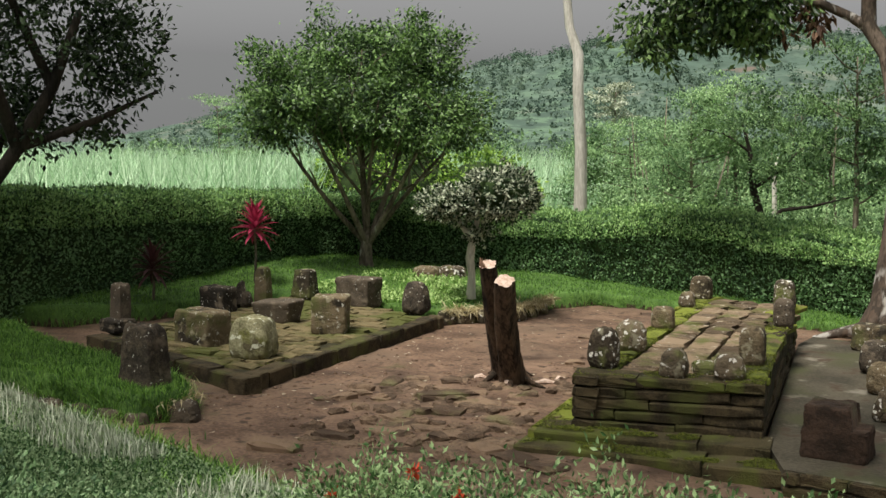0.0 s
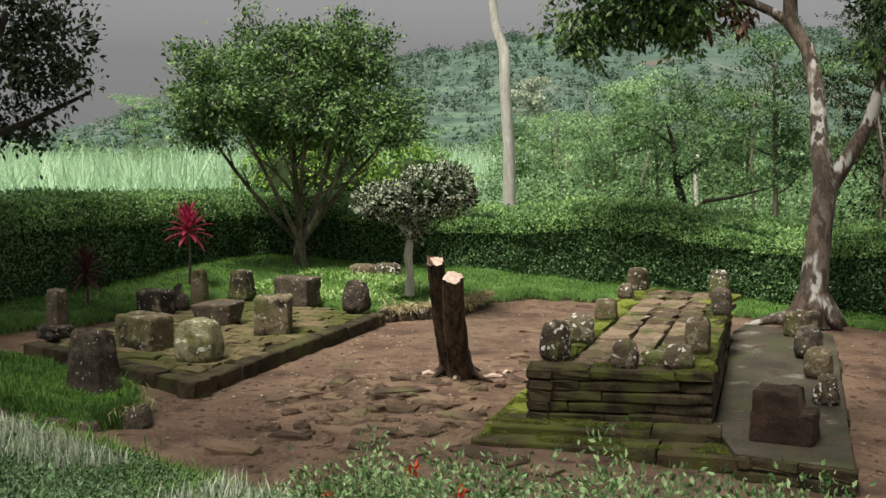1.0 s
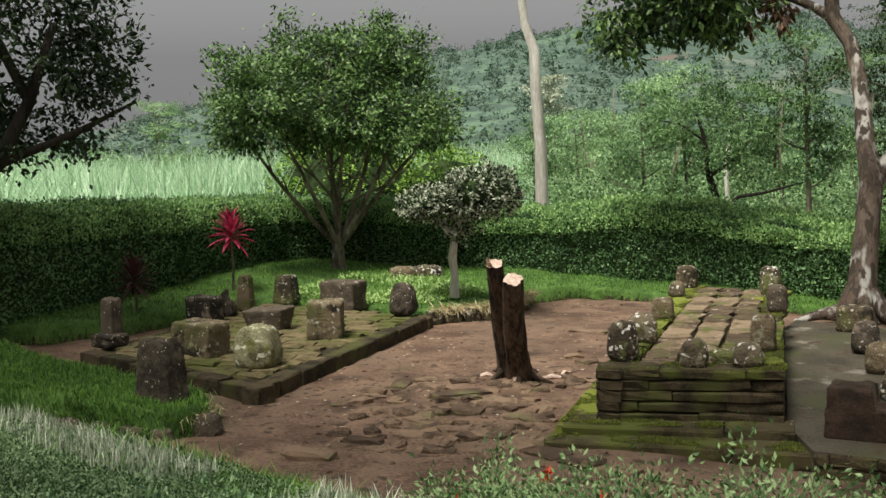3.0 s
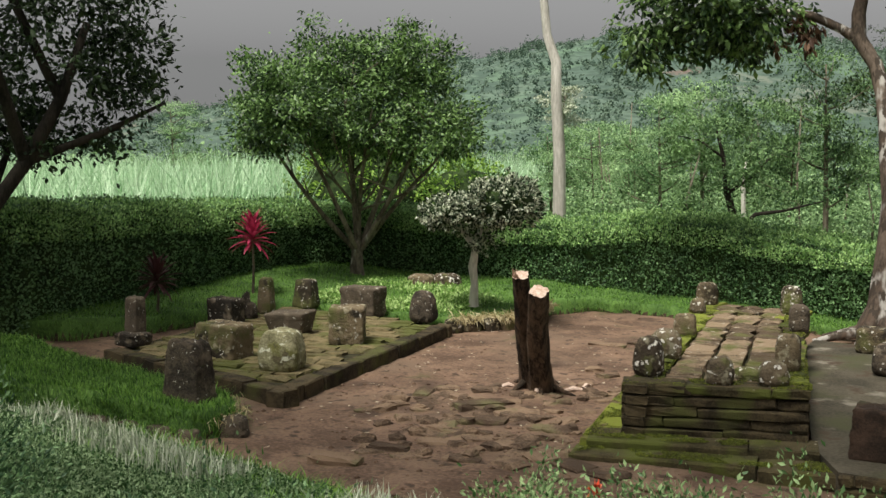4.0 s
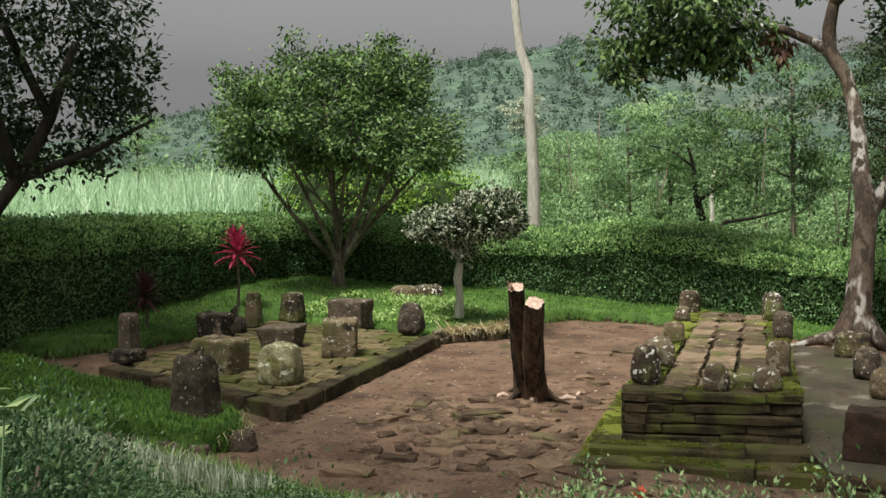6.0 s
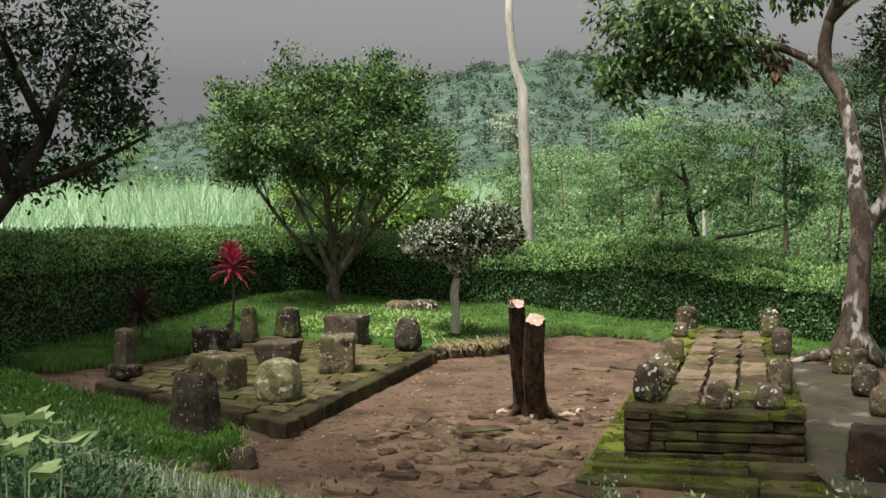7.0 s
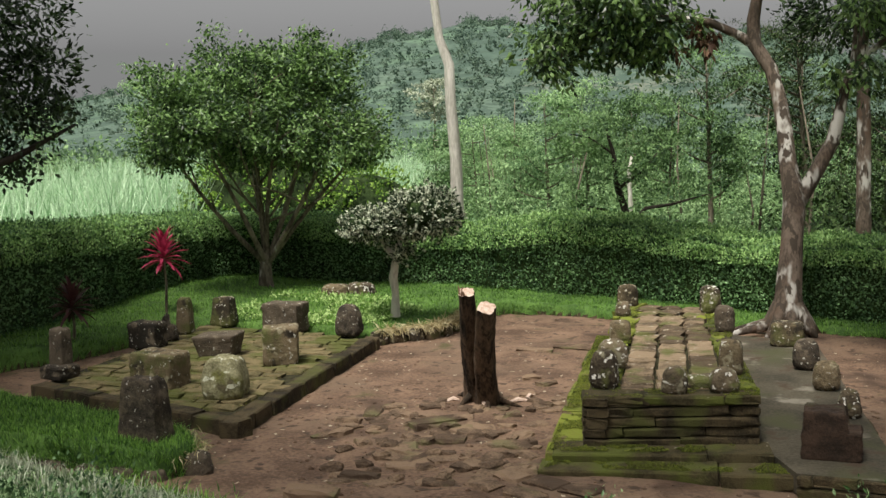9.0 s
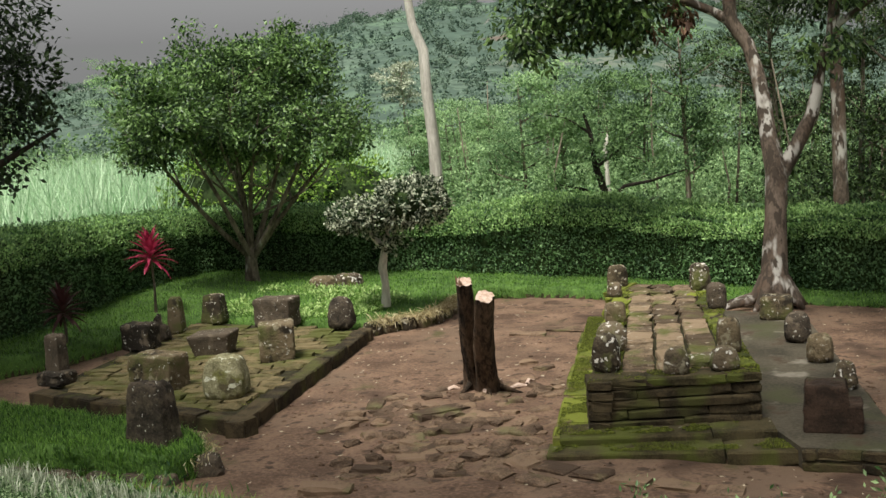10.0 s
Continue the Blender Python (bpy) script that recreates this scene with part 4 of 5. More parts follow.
stone("boulder", (-3.87, 4.78, LZ), (0.43, 0.4, 0.45), 0, M["stone_dark"], "dark rounded boulder with white lichen spots", 5, 0.62, 3.4, 0.05)
stone("trough_stone", (-5.0, 3.1, LZ), (0.46, 0.36, 0.29), 8, M["stone_dark"], "dark flat-topped stone flaring upward", 6, 1.3, 12, 0.025, lean=(0, -3))
stone("carved_block", (-6.28, 3.4, LZ), (0.45, 0.32, 0.36), -4, M["stone_dark"], "low dark rectangular stone block", 7, 1.0, 9, 0.05)
stone("pointed_stone", (-6.32, 4.0, LZ), (0.27, 0.24, 0.36), 12, M["stone_dark"], "small dark jagged pointed stone", 8, 0.5, 5, 0.12, notch=(0.1, 0.1))
stone("upright_stone", (-6.38, 4.55, LZ), (0.24, 0.22, 0.52), 6, M["stone"], "narrow upright stone pillar", 9, 0.72, 7, 0.04)
stone("upright_stone", (-6.15, 5.3, LZ), (0.38, 0.3, 0.43), 0, M["stone"], "tapered brown upright stone", 10, 0.74, 9, 0.045)
stone("standing_stone", (-3.47, -1.0, 0.09), (0.48, 0.32, 0.71), -6, M["stone_dark"], "dark standing stone with pale lichen set in the turf", 11, 0.72, 8, 0.055)
stone("seat_stone", (-6.22, 1.42, LZ), (0.38, 0.34, 0.16), -14, M["stone_dark"], "low dark slab at the platform's corner", 12, 0.97, 8, 0.05)
stone("upright_stone", (-6.27, 1.52, LZ + 0.12), (0.25, 0.18, 0.46), -14, M["stone_dark"], "dark upright slab standing on a lower slab", 13, 0.9, 9, 0.045)

RZ = TOP - 0.01
stone("boulder", (0.49, 0.45, RZ), (0.28, 0.27, 0.36), 0, M["stone_lichen"], "egg-shaped boulder spotted with white lichen", 21, 0.8, 3.0, 0.07)
stone("boulder", (0.43, 1.35, RZ), (0.31, 0.3, 0.3), 30, M["stone_lichen"], "rounded boulder spotted with white lichen", 22, 0.85, 2.8, 0.06)
stone("boulder", (0.27, 2.9, RZ), (0.25, 0.23, 0.23), 10, M["stone"], "low brown squarish stone on moss", 23, 0.92, 5, 0.05)
stone("boulder", (0.05, 4.6, RZ), (0.22, 0.22, 0.2), 0, M["stone_lichen"], "small white-spotted boulder on moss", 24, 0.75, 2.8, 0.08)
stone("boulder", (-0.02, 5.5, RZ), (0.29, 0.26, 0.3), 0, M["stone"], "brown upright stone at the platform's end", 25, 0.85, 4.5, 0.05)
stone("boulder", (1.12, 5.05, RZ), (0.26, 0.25, 0.36), 20, M["stone_lichen"], "upright stone blotched with white lichen", 26, 0.85, 4.5, 0.07)
stone("boulder", (1.38, 3.7, RZ), (0.23, 0.23, 0.31), 10, M["stone_dark"], "dark rounded stone on the platform's edge", 27, 0.95, 3.8, 0.05)
stone("boulder", (1.58, 1.3, RZ), (0.24, 0.26, 0.34), 5, M["stone"], "brown rounded upright stone on bricks", 28, 0.88, 4.2, 0.05)
stone("boulder", (1.56, 0.55, RZ), (0.29, 0.26, 0.22), 15, M["stone_lichen"], "low mossy boulder with pale lichen", 29, 0.72, 3.0, 0.06)
stone("boulder", (1.14, 0.38, RZ), (0.26, 0.24, 0.25), 0, M["stone_lichen"], "rounded boulder with white lichen caps", 30, 0.7, 3.0, 0.07)
stone("flat_stone", (1.36, 0.75, RZ), (0.34, 0.28, 0.1), 25, M["stone_lichen"], "flat broken slab lying on the bricks", 31, 0.85, 5, 0.06)
SZ = 0.095
stone("carved_block", (2.08, 5.45, SZ), (0.43, 0.34, 0.32), -4, M["stone"], "broad brown squared stone", 32, 0.95, 7, 0.04)
stone("boulder", (2.3, 3.95, SZ), (0.34, 0.32, 0.37), 0, M["stone_dark"], "dark round boulder with white lichen", 33, 0.8, 2.9, 0.05)
stone("boulder", (2.5, 2.9, SZ), (0.31, 0.29, 0.32), 0, M["stone"], "rounded mossy boulder on cement", 34, 0.85, 3.0, 0.06)
stone("boulder", (2.68, 1.7, SZ), (0.26, 0.24, 0.29), 0, M["stone_lichen"], "small jagged boulder with white lichen", 35, 0.6, 3.2, 0.12)
stone("notched_block", (2.48, 0.3, SZ), (0.5, 0.38, 0.42), -3, M["stone_red"], "dark reddish squared stone block with a broken shoulder", 36, 0.93, 18, 0.045, notch=(0.5, 0.1))
stone("boulder", (-5.35, 7.75, 0.24), (0.5, 0.4, 0.24), 10, M["stone"], "squat brown rock in the grass", 37, 0.85, 4, 0.06)
stone("boulder", (-4.95, 7.9, 0.24), (0.62, 0.4, 0.26), -15, M["stone_lichen"], "broad speckled rock in the grass", 38, 0.7, 3.2, 0.07)
stone("boulder", (-2.86, -1.15, -0.02), (0.3, 0.3, 0.2), 30, M["stone_dark"], "dark rock at the mound's tip", 39, 0.7, 4, 0.08)
for k, (x, y, w) in enumerate(((-3.05, -1.55, 0.24), (-3.35, -1.58, 0.3), (-3.7, -1.55, 0.28), (-4.1, -1.54, 0.34), (-4.6, -1.53, 0.3))):
    stone("rim_stone", (x, y, -0.03), (w, 0.18, 0.16), 8 * k, M["stone_dark"], "dark earthy stone under the mound's rim", 70 + k, 0.8, 4, 0.08, group="mound rim stones", sub=8)
for k, (x, y, l, a) in enumerate(((-0.72, 2.02, 0.22, 35), (-0.88, 1.95, 0.16, -20), (-1.45, 1.95, 0.14, 10), (-0.62, 2.2, 0.12, 60), (-1.02, 1.75, 0.1, 80))):
    verts, faces = [], []
    tube(verts, faces, [(-l / 2, 0, 0.005), (0, 0.02, 0.03), (l / 2, 0, 0.015)], [0.022, 0.026, 0.012], 7, 0.25, np.random.default_rng(k))
    placed(tagged(new("wood_chip", mesh_of("wood_chip", verts, faces, M["cut_wood"])), "pale splintered wood piece on the earth", "wood", "wood pieces by the stump"), pose(x, y, float(ground_z(x, y)), 0, 0, a))
for k, (x, y, w) in enumerate(((-3.5, 5.0, 0.3), (-3.32, 5.22, 0.3), (-3.1, 5.42, 0.3), (-2.92, 5.62, 0.28), (-2.82, 5.95, 0.3), (-2.77, 6.3, 0.28), (-2.78, 6.7, 0.28))):
    stone("curb_stone", (x, y, -0.03), (w, 0.22, 0.22), 40 + 12 * k, M["stone"], "earthy rim stone holding up the lawn", 50 + k, 0.8, 4, 0.08, group="lawn rim stones", sub=8)

# ---- bricks lying in the earth ----
rng = random.Random(77)
paving = root("brick_paving", None, "broken half-buried paving bricks in trodden earth", "paving")
loose = [rough_box("brick", w, d, h, M["brick_earth"], 90 + k, 0.012, 0.012) for k, (w, d, h) in enumerate(((0.28, 0.17, 0.09), (0.22, 0.15, 0.1), (0.33, 0.2, 0.08), (0.17, 0.13, 0.1), (0.13, 0.11, 0.08), (0.2, 0.11, 0.08), (0.1, 0.08, 0.07), (0.15, 0.1, 0.11)))]
FIELD = [(-2.5, 0.5), (-1.9, 1.7), (-1.2, 2.3), (-0.3, 2.3), (-0.1, 0.6), (0.0, -0.6), (-0.6, -1.1), (-1.5, -1.2), (-1.9, -0.4)]
xs, ys = scatter(np.random.default_rng(78), FIELD, 190)
for x, y in zip(xs, ys):
    if math.hypot(x + 1.15, y - 2.0) < 0.3:
        continue
    ob = new("brick", rng.choice(loose))
    ob.parent = paving
    ob.matrix_basis = pose(x, y, float(ground_z(x, y)) - 0.075 + rng.uniform(-0.015, 0.025), rng.uniform(-7, 7), rng.uniform(-7, 7), rng.gauss(35, 35))
for x, y, w, d, h, a in ((-1.32, 0.95, 0.6, 0.26, 0.1, 48), (-1.1, 0.72, 0.2, 0.12, 0.12, 40), (-2.24, 0.8, 0.3, 0.1, 0.1, 0), (-0.98, 0.35, 0.3, 0.22, 0.13, 10), (-1.18, 0.22, 0.16, 0.13, 0.12, 50), (-1.75, -0.75, 0.2, 0.13, 0.1, 20), (-1.4, -0.95, 0.35, 0.15, 0.1, 5),
                         (-0.45, -0.35, 0.3, 0.2, 0.08, -20), (-0.12, -0.62, 0.28, 0.22, 0.08, -30), (0.2, -0.75, 0.33, 0.24, 0.08, -28), (0.52, -0.88, 0.3, 0.26, 0.08, -20), (0.86, -0.98, 0.3, 0.24, 0.08, -15), (1.22, -1.03, 0.34, 0.24, 0.08, -10), (1.6, -1.05, 0.3, 0.24, 0.08, -5), (-0.3, -0.9, 0.3, 0.2, 0.08, -30), (0.1, -1.1, 0.33, 0.22, 0.08, -25),
                         (-0.7, 5.2, 0.6, 0.2, 0.06, 0), (-1.2, 4.9, 0.5, 0.18, 0.06, 4), (-0.6, 2.9, 0.26, 0.16, 0.1, 60), (-0.85, 3.2, 0.22, 0.14, 0.09, 20), (-1.6, -1.5, 0.45, 0.18, 0.14, 4)):
    ob = new("brick", rough_box("brick", w, d, h, M["brick_earth"], int(x * 100) % 97, 0.012, 0.014))
    ob.parent = paving
    ob.matrix_basis = pose(x, y, float(ground_z(x, y)) - h * 0.55, rng.uniform(-3, 3), rng.uniform(-3, 3), a)
rngl = np.random.default_rng(79)
x, y = rngl.uniform(-3.2, 4.5, 900), rngl.uniform(-1.6, 7.5, 900)
ok = (inside_distance([LF, LR, LB, LL], x, y) < -0.05) & (inside_distance(BED_BACK, x, y) < 0) & (inside_distance([(0.05, -0.5), (2.2, -0.3), (3.1, -0.4), (2.5, 5.9), (-0.6, 5.9)], x, y) < 0)
x, y = x[ok], y[ok]
tagged(new("leaf_litter", leaf_mesh("leaf_litter", rngl, np.stack([x, y, ground_z(x, y) + 0.008], 1), 0.045, 0.022, M["litter"], rngl.normal(size=(len(x), 3)) * np.array([1, 1, 0.0]), 0.05, facing=np.array([0, 0, 3.0]))), "pale fallen leaves and chips on the earth", "litter", kind="stuff")

# clods and pebbles
x, y = rngl.uniform(-3.4, 4.2, 1700), rngl.normal(0.6, 1.6, 1700)
ok = (inside_distance([LF, LR, LB, LL], x, y) < -0.05) & (inside_distance(BED_FRONT, x, y) < -0.05) & (inside_distance([(0.0, -0.55), (2.2, -0.35), (3.1, -0.45), (2.5, 5.9), (-0.6, 5.9)], x, y) < 0) & (y > -2.2) & (y < 5.0)
x, y = x[ok], y[ok]
n = len(x)
octa = np.array([(1, 0, 0), (0, 1, 0), (-1, 0, 0), (0, -1, 0), (0, 0, 0.7), (0, 0, -0.7)], float)
size = (0.006 + 0.03 * rngl.random(n) ** 3)[:, None, None]
v = octa[None] * size * (0.7 + 0.6 * rngl.random((n, 6, 1))) + np.stack([x, y, ground_z(x, y) + 0.002], 1)[:, None, :]
f = np.array([(0, 1, 4), (1, 2, 4), (2, 3, 4), (3, 0, 4), (1, 0, 5), (2, 1, 5), (3, 2, 5), (0, 3, 5)])
tagged(new("clods", mesh_of("clods", v.reshape(-1, 3), (f[None] + 6 * np.arange(n)[:, None, None]).reshape(-1, 3), M["dirt"], True)), "small earth clods and pebbles", "clods", kind="stuff")

# ---- moss ----
rngm = np.random.default_rng(83)


def moss(name, poly, z, count, cut, label, tall=0.009):
    x, y = scatter(rngm, poly, count * 2, 0.01)
    keep = fbm(x, y, 3.0, 2.0) + 0.4 * fbm(x, y, 11.0, 5.0) > cut
    x, y = x[keep], y[keep]
    tagged(new(name, blade_mesh(name, rngm, np.stack([x, y, 0 * x + z], 1), tall, 0.006, M["moss"], 1.0)), label, "moss", kind="stuff")


moss("ledge_moss", [(-0.48, 5.6), (0.08, -0.2), (0.36, 0.0), (-0.1, 5.6)], 0.118, 14400, -0.3, "bright green moss on the brick ledge")
moss("border_moss", [RFL, along(RFL, RFR, 0.2), along(RBL, RBR, 0.2), RBL], TOP, 8000, -0.3, "bright green moss along the bricks")
moss("border_moss", [along(RFL, RFR, 0.82), RFR, RBR, along(RBL, RBR, 0.82)], TOP, 8000, -0.2, "bright green moss along the bricks")
moss("border_moss", [RFL, RFR, along(RFR, RBR, 0.06), along(RFL, RBL, 0.06)], TOP, 2400, 0.0, "bright green moss along the bricks")
moss("step_moss", [(0.16, -0.22), (2.0, 0.12), (1.88, 0.4), (0.38, 0.02)], 0.133, 5600, -0.05, "green moss on the brick step")
moss("step_moss", [(0.1, -0.48), (2.15, -0.2), (2.05, 0.1), (0.14, -0.24)], 0.058, 5600, 0.0, "green moss on the brick step")
moss("paving_moss", [LF, along(LF, LR, 0.6), along(LL, LB, 0.9), LL], 0.152, 8000, 0.1, "thin green moss between the bricks", 0.008)

# ---- the cut stump ----


def stump_stem(name, pts, radii, owner, rng, phase):
    verts, faces = [], []
    sides = 30
    tube(verts, faces, pts, radii, sides, 0.0)
    v = np.array(verts)
    ring = np.arange(len(v)) // sides
    c = np.array([list(pts[i]) for i in ring])
    a = (np.arange(len(v)) % sides) * 2 * math.pi / sides
    k = 1 + 0.09 * np.sin(a * 4 + phase + ring * 0.12) + 0.06 * np.sin(a * 9 + ring * 0.3) + 0.045 * rng.normal(size=len(v))
    v = c + (v - c) * k[:, None]
    cap = faces.pop()
    stem = part_mesh(name, mesh_of(name, v, faces, M["stump_bark"], True), owner, "dark furrowed bark")
    top = v[cap]
    mid = top.mean(0)
    part_mesh("cut_face", mesh_of("cut_face", np.concatenate([top, [mid + np.array([0, 0, 0.012])]]), [[i, (i + 1) % sides, sides] for i in range(sides)], M["cut_wood"]), stem, "fresh pale sawn wood")


def taper(r0, r1, flare, n):
    return [r0 + (r1 - r0) * i / n + flare * math.exp(-i * 0.9) for i in range(n + 1)]


rngs = np.random.default_rng(5)
stump = root("sawn_stump", pose(-1.14, 2.0, 0.0), "dark twin-stemmed sawn tree stump standing in bare earth", "stump")
stump_stem("stem", curve_pts((-0.05, 0.05, -0.05), (0.04, -0.62, 1.3), (-0.02, 0, 0), 16), taper(0.125, 0.085, 0.06, 16), stump, rngs, 0.5)
stump_stem("stem", curve_pts((0.09, -0.04, -0.05), (0.29, -0.75, 1.16), (-0.03, 0, 0), 16), taper(0.13, 0.095, 0.06, 16), stump, rngs, 2.0)
splinters = np.random.default_rng(6)
for k in range(7):
    a = 2.2 + k * 0.42
    p = Vector((0.04 + 0.075 * math.cos(a), -0.62 + 0.075 * math.sin(a), 1.27))
    verts, faces = [], []
    tube(verts, faces, [p, p + Vector((splinters.normal() * 0.006, 0, 0.035)), p + Vector((splinters.normal() * 0.015 - 0.01, 0, 0.05 + 0.05 * splinters.random()))], [0.014, 0.01, 0.002], 5, 0.3, splinters)
    part_mesh("splinter", mesh_of("splinter", verts, faces, M["dead_leaf"]), stump, "torn reddish-brown splinter")
for a, l in ((-20, 0.55), (60, 0.35), (150, 0.4), (240, 0.35), (300, 0.4)):
    verts, faces = [], []
    dx, dy = math.cos(radians(a)), math.sin(radians(a))
    tube(verts, faces, [(dx * 0.08, dy * 0.08, 0.16), (dx * 0.22, dy * 0.22, 0.05), (dx * l, dy * l, -0.01)], [0.05, 0.035, 0.012], 8, 0.1, rngs)
    part_mesh("root", mesh_of("root", verts, faces, M["stump_bark"], True), stump)

# ---- outside the garden ----
rng = np.random.default_rng(40)
n = 44000
x, y = rng.uniform(-48, -5.5, n), 10.5 + 45 * rng.random(n) ** 1.5
ok = (x < -9.5 - 0.12 * (y - 10)) | (y > 13)
ok &= x < -6.0 - 0.25 * (y - 10)
x, y = x[ok], y[ok]
x2, y2 = rng.uniform(-30, -9.9, 9000), rng.uniform(-6, 12, 9000)
x, y = np.concatenate([x, x2]), np.concatenate([y, y2])
at = np.stack([x, y, ground_z(x, y)], 1)
tagged(new("cane_field", blade_mesh("cane_field", rng, at, 1.85 + 0.3 * fbm(x, y, 0.3), 0.04, M["cane"], 0.5)), "tall pale green cane field behind the hedge", "field", kind="stuff")

bush = root("bush", pose(-8.6, 12.0, 0.0), "rounded bright green bush behind the hedge", "bush")
rngb = np.random.default_rng(41)
lobes = [(np.array((-0.2, 0, 1.5)), np.array((1.9, 1.2, 1.25))), (np.array((2.0, 0.3, 1.2)), np.array((1.3, 1.0, 1.15)))]
at, out = crown_points(rngb, lobes, 16000, 0.93)
tagged(part_mesh("foliage", leaf_mesh("foliage", rngb, at + rngb.normal(size=at.shape) * 0.07, 0.085, 0.05, M["bush_leaf"], out, 0.7, facing=out + np.array([0, 0, 0.5])), bush), kind="stuff")
# dark filling with the bush's inner shade in its colour
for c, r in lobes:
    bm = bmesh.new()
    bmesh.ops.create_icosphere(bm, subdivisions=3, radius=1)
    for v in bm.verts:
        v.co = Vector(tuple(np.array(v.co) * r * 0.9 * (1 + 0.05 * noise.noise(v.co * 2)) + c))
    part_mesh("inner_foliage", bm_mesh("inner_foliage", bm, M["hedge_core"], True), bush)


def wild_tree(at, height, spread, seed, leaf_mat, label, leaves=2600, leaf=0.22, layers=11, low=0.3):
    """A slender tree with layered sprays of leaves."""
    rng = np.random.default_rng(seed)
    x, y = at
    z = float(ground_z(x, y))
    lean = rng.normal() * 0.05 * height
    stem = [(x, y, z - 0.2), (x + lean * 0.2, y, z + height * 0.3), (x + lean * 0.6, y, z + height * 0.6), (x + lean, y, z + height * 0.92)]
    limbs, blobs = [(stem, [0.016 * height, 0.012 * height, 0.008 * height, 0.003 * height])], []
    for i in range(layers):
        t = low + (0.97 - low) * (i + rng.random()) / layers
        a = rng.random() * 6.28
        r = spread * (0.95 - 0.25 * t) * (0.35 + 0.75 * rng.random())
        e = (x + lean * t + math.cos(a) * r, y + math.sin(a) * r, z + height * (t + 0.06))
        p = (x + lean * t, y, z + height * (t - 0.06))
        limbs.append((curve_pts(p, e, (0, 0, -0.1), 4), [0.006 * height, 0.005 * height, 0.004 * height, 0.002 * height, 0.001 * height]))
        blobs.append((e, (spread * 0.45, spread * 0.45, height * 0.035)))
        blobs.append(((x + lean * t + math.cos(a) * r * 0.4, y + math.sin(a) * r * 0.4, z + height * (t + 0.02)), (spread * 0.4, spread * 0.4, height * 0.05)))
    return tree("tree", (x, y, z), limbs, blobs, leaves, leaf, M["bark"], leaf_mat, label, seed, np.array((0.19, 0.19, 0.045)), 0.15, 0.1, sides=7, flat=3.0, per=36)


rng = random.Random(50)
for k, (a, r, h, s) in enumerate([(17, 30, 3.6, 1.7), (12, 21, 4.2, 1.7), (9, 22, 4.4, 1.8), (3.5, 24, 4.0, 1.6), (-1, 17, 5.0, 1.3), (-7.5, 19, 5.6, 1.9), (-12.5, 20, 6.0, 2.0), (-16, 18, 6.5, 2.2), (-20, 19, 7.0, 2.4), (7, 30, 4.2, 1.6), (15, 34, 3.8, 2.0),
                                  (-4.5, 30, 6.5, 2.2), (36.5, 42, 6.6, 1.5), (43, 46, 5.0, 1.7), (31.5, 40, 4.0, 1.5), (20, 24, 3.4, 1.3), (14, 24, 3.2, 1.2), (-25, 20, 7, 2.4), (-31, 22, 7, 2.5)]):
    # trees furthest right get the leaf colour darkened for shade
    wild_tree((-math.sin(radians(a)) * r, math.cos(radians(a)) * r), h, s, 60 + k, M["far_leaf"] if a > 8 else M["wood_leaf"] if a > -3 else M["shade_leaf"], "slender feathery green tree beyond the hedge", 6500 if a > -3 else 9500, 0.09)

wild_tree((-20.54, 60.00), 7.0, 2.6, 95, M["spike"], "pale blossoming tree above the far woods", 2600, 0.2, layers=6, low=0.6)

tree("tree", (3.45, 13.0, 0.0), [([(3.45, 13, -0.1), (3.42, 13, 1.5), (3.4, 13, 3.0), (3.35, 13, 4.4), (3.5, 13, 6.0)], [0.17, 0.14, 0.13, 0.11, 0.06]), ([(3.35, 13, 4.3), (4.2, 13, 4.9), (5.2, 13, 5.2)], [0.06, 0.05, 0.02])],
     [((2.9, 13, 5.2), (1.0, 0.9, 0.7)), ((4.4, 13, 5.3), (1.3, 1.0, 0.6)), ((3.6, 13, 6.2), (1.6, 1.2, 0.8))], 5000, 0.14, M["bark_pale"], M["dark_leaf"], "tall straight grey-trunked tree beyond the hedge", 47, 0.13, 0.3)

# the crooked dark-limbed tree behind the hedge
crooked = [([(-1.53, 16, -0.1), (-1.5, 16, 0.9), (-1.75, 16, 1.7), (-1.85, 16, 2.5), (-2.05, 16, 3.2)], [0.11, 0.09, 0.075, 0.05, 0.02]), ([(-1.5, 16, 0.85), (-1.1, 15.9, 1.25), (-0.5, 15.8, 1.35), (0.4, 15.8, 1.6)], [0.05, 0.045, 0.035, 0.012]),
           ([(-1.52, 16, 0.7), (-2.0, 15.9, 1.2), (-2.6, 15.8, 1.35)], [0.045, 0.035, 0.012]), ([(-1.75, 16, 1.7), (-1.2, 16.1, 2.1), (-0.8, 16.2, 2.6)], [0.045, 0.03, 0.012]), ([(-1.5, 16, 0.9), (-0.9, 15.7, 0.8), (-0.3, 15.6, 1.0)], [0.04, 0.03, 0.012]), ([(-1.85, 16, 2.5), (-2.4, 16, 2.9), (-2.9, 16, 3.0)], [0.03, 0.025, 0.01])]
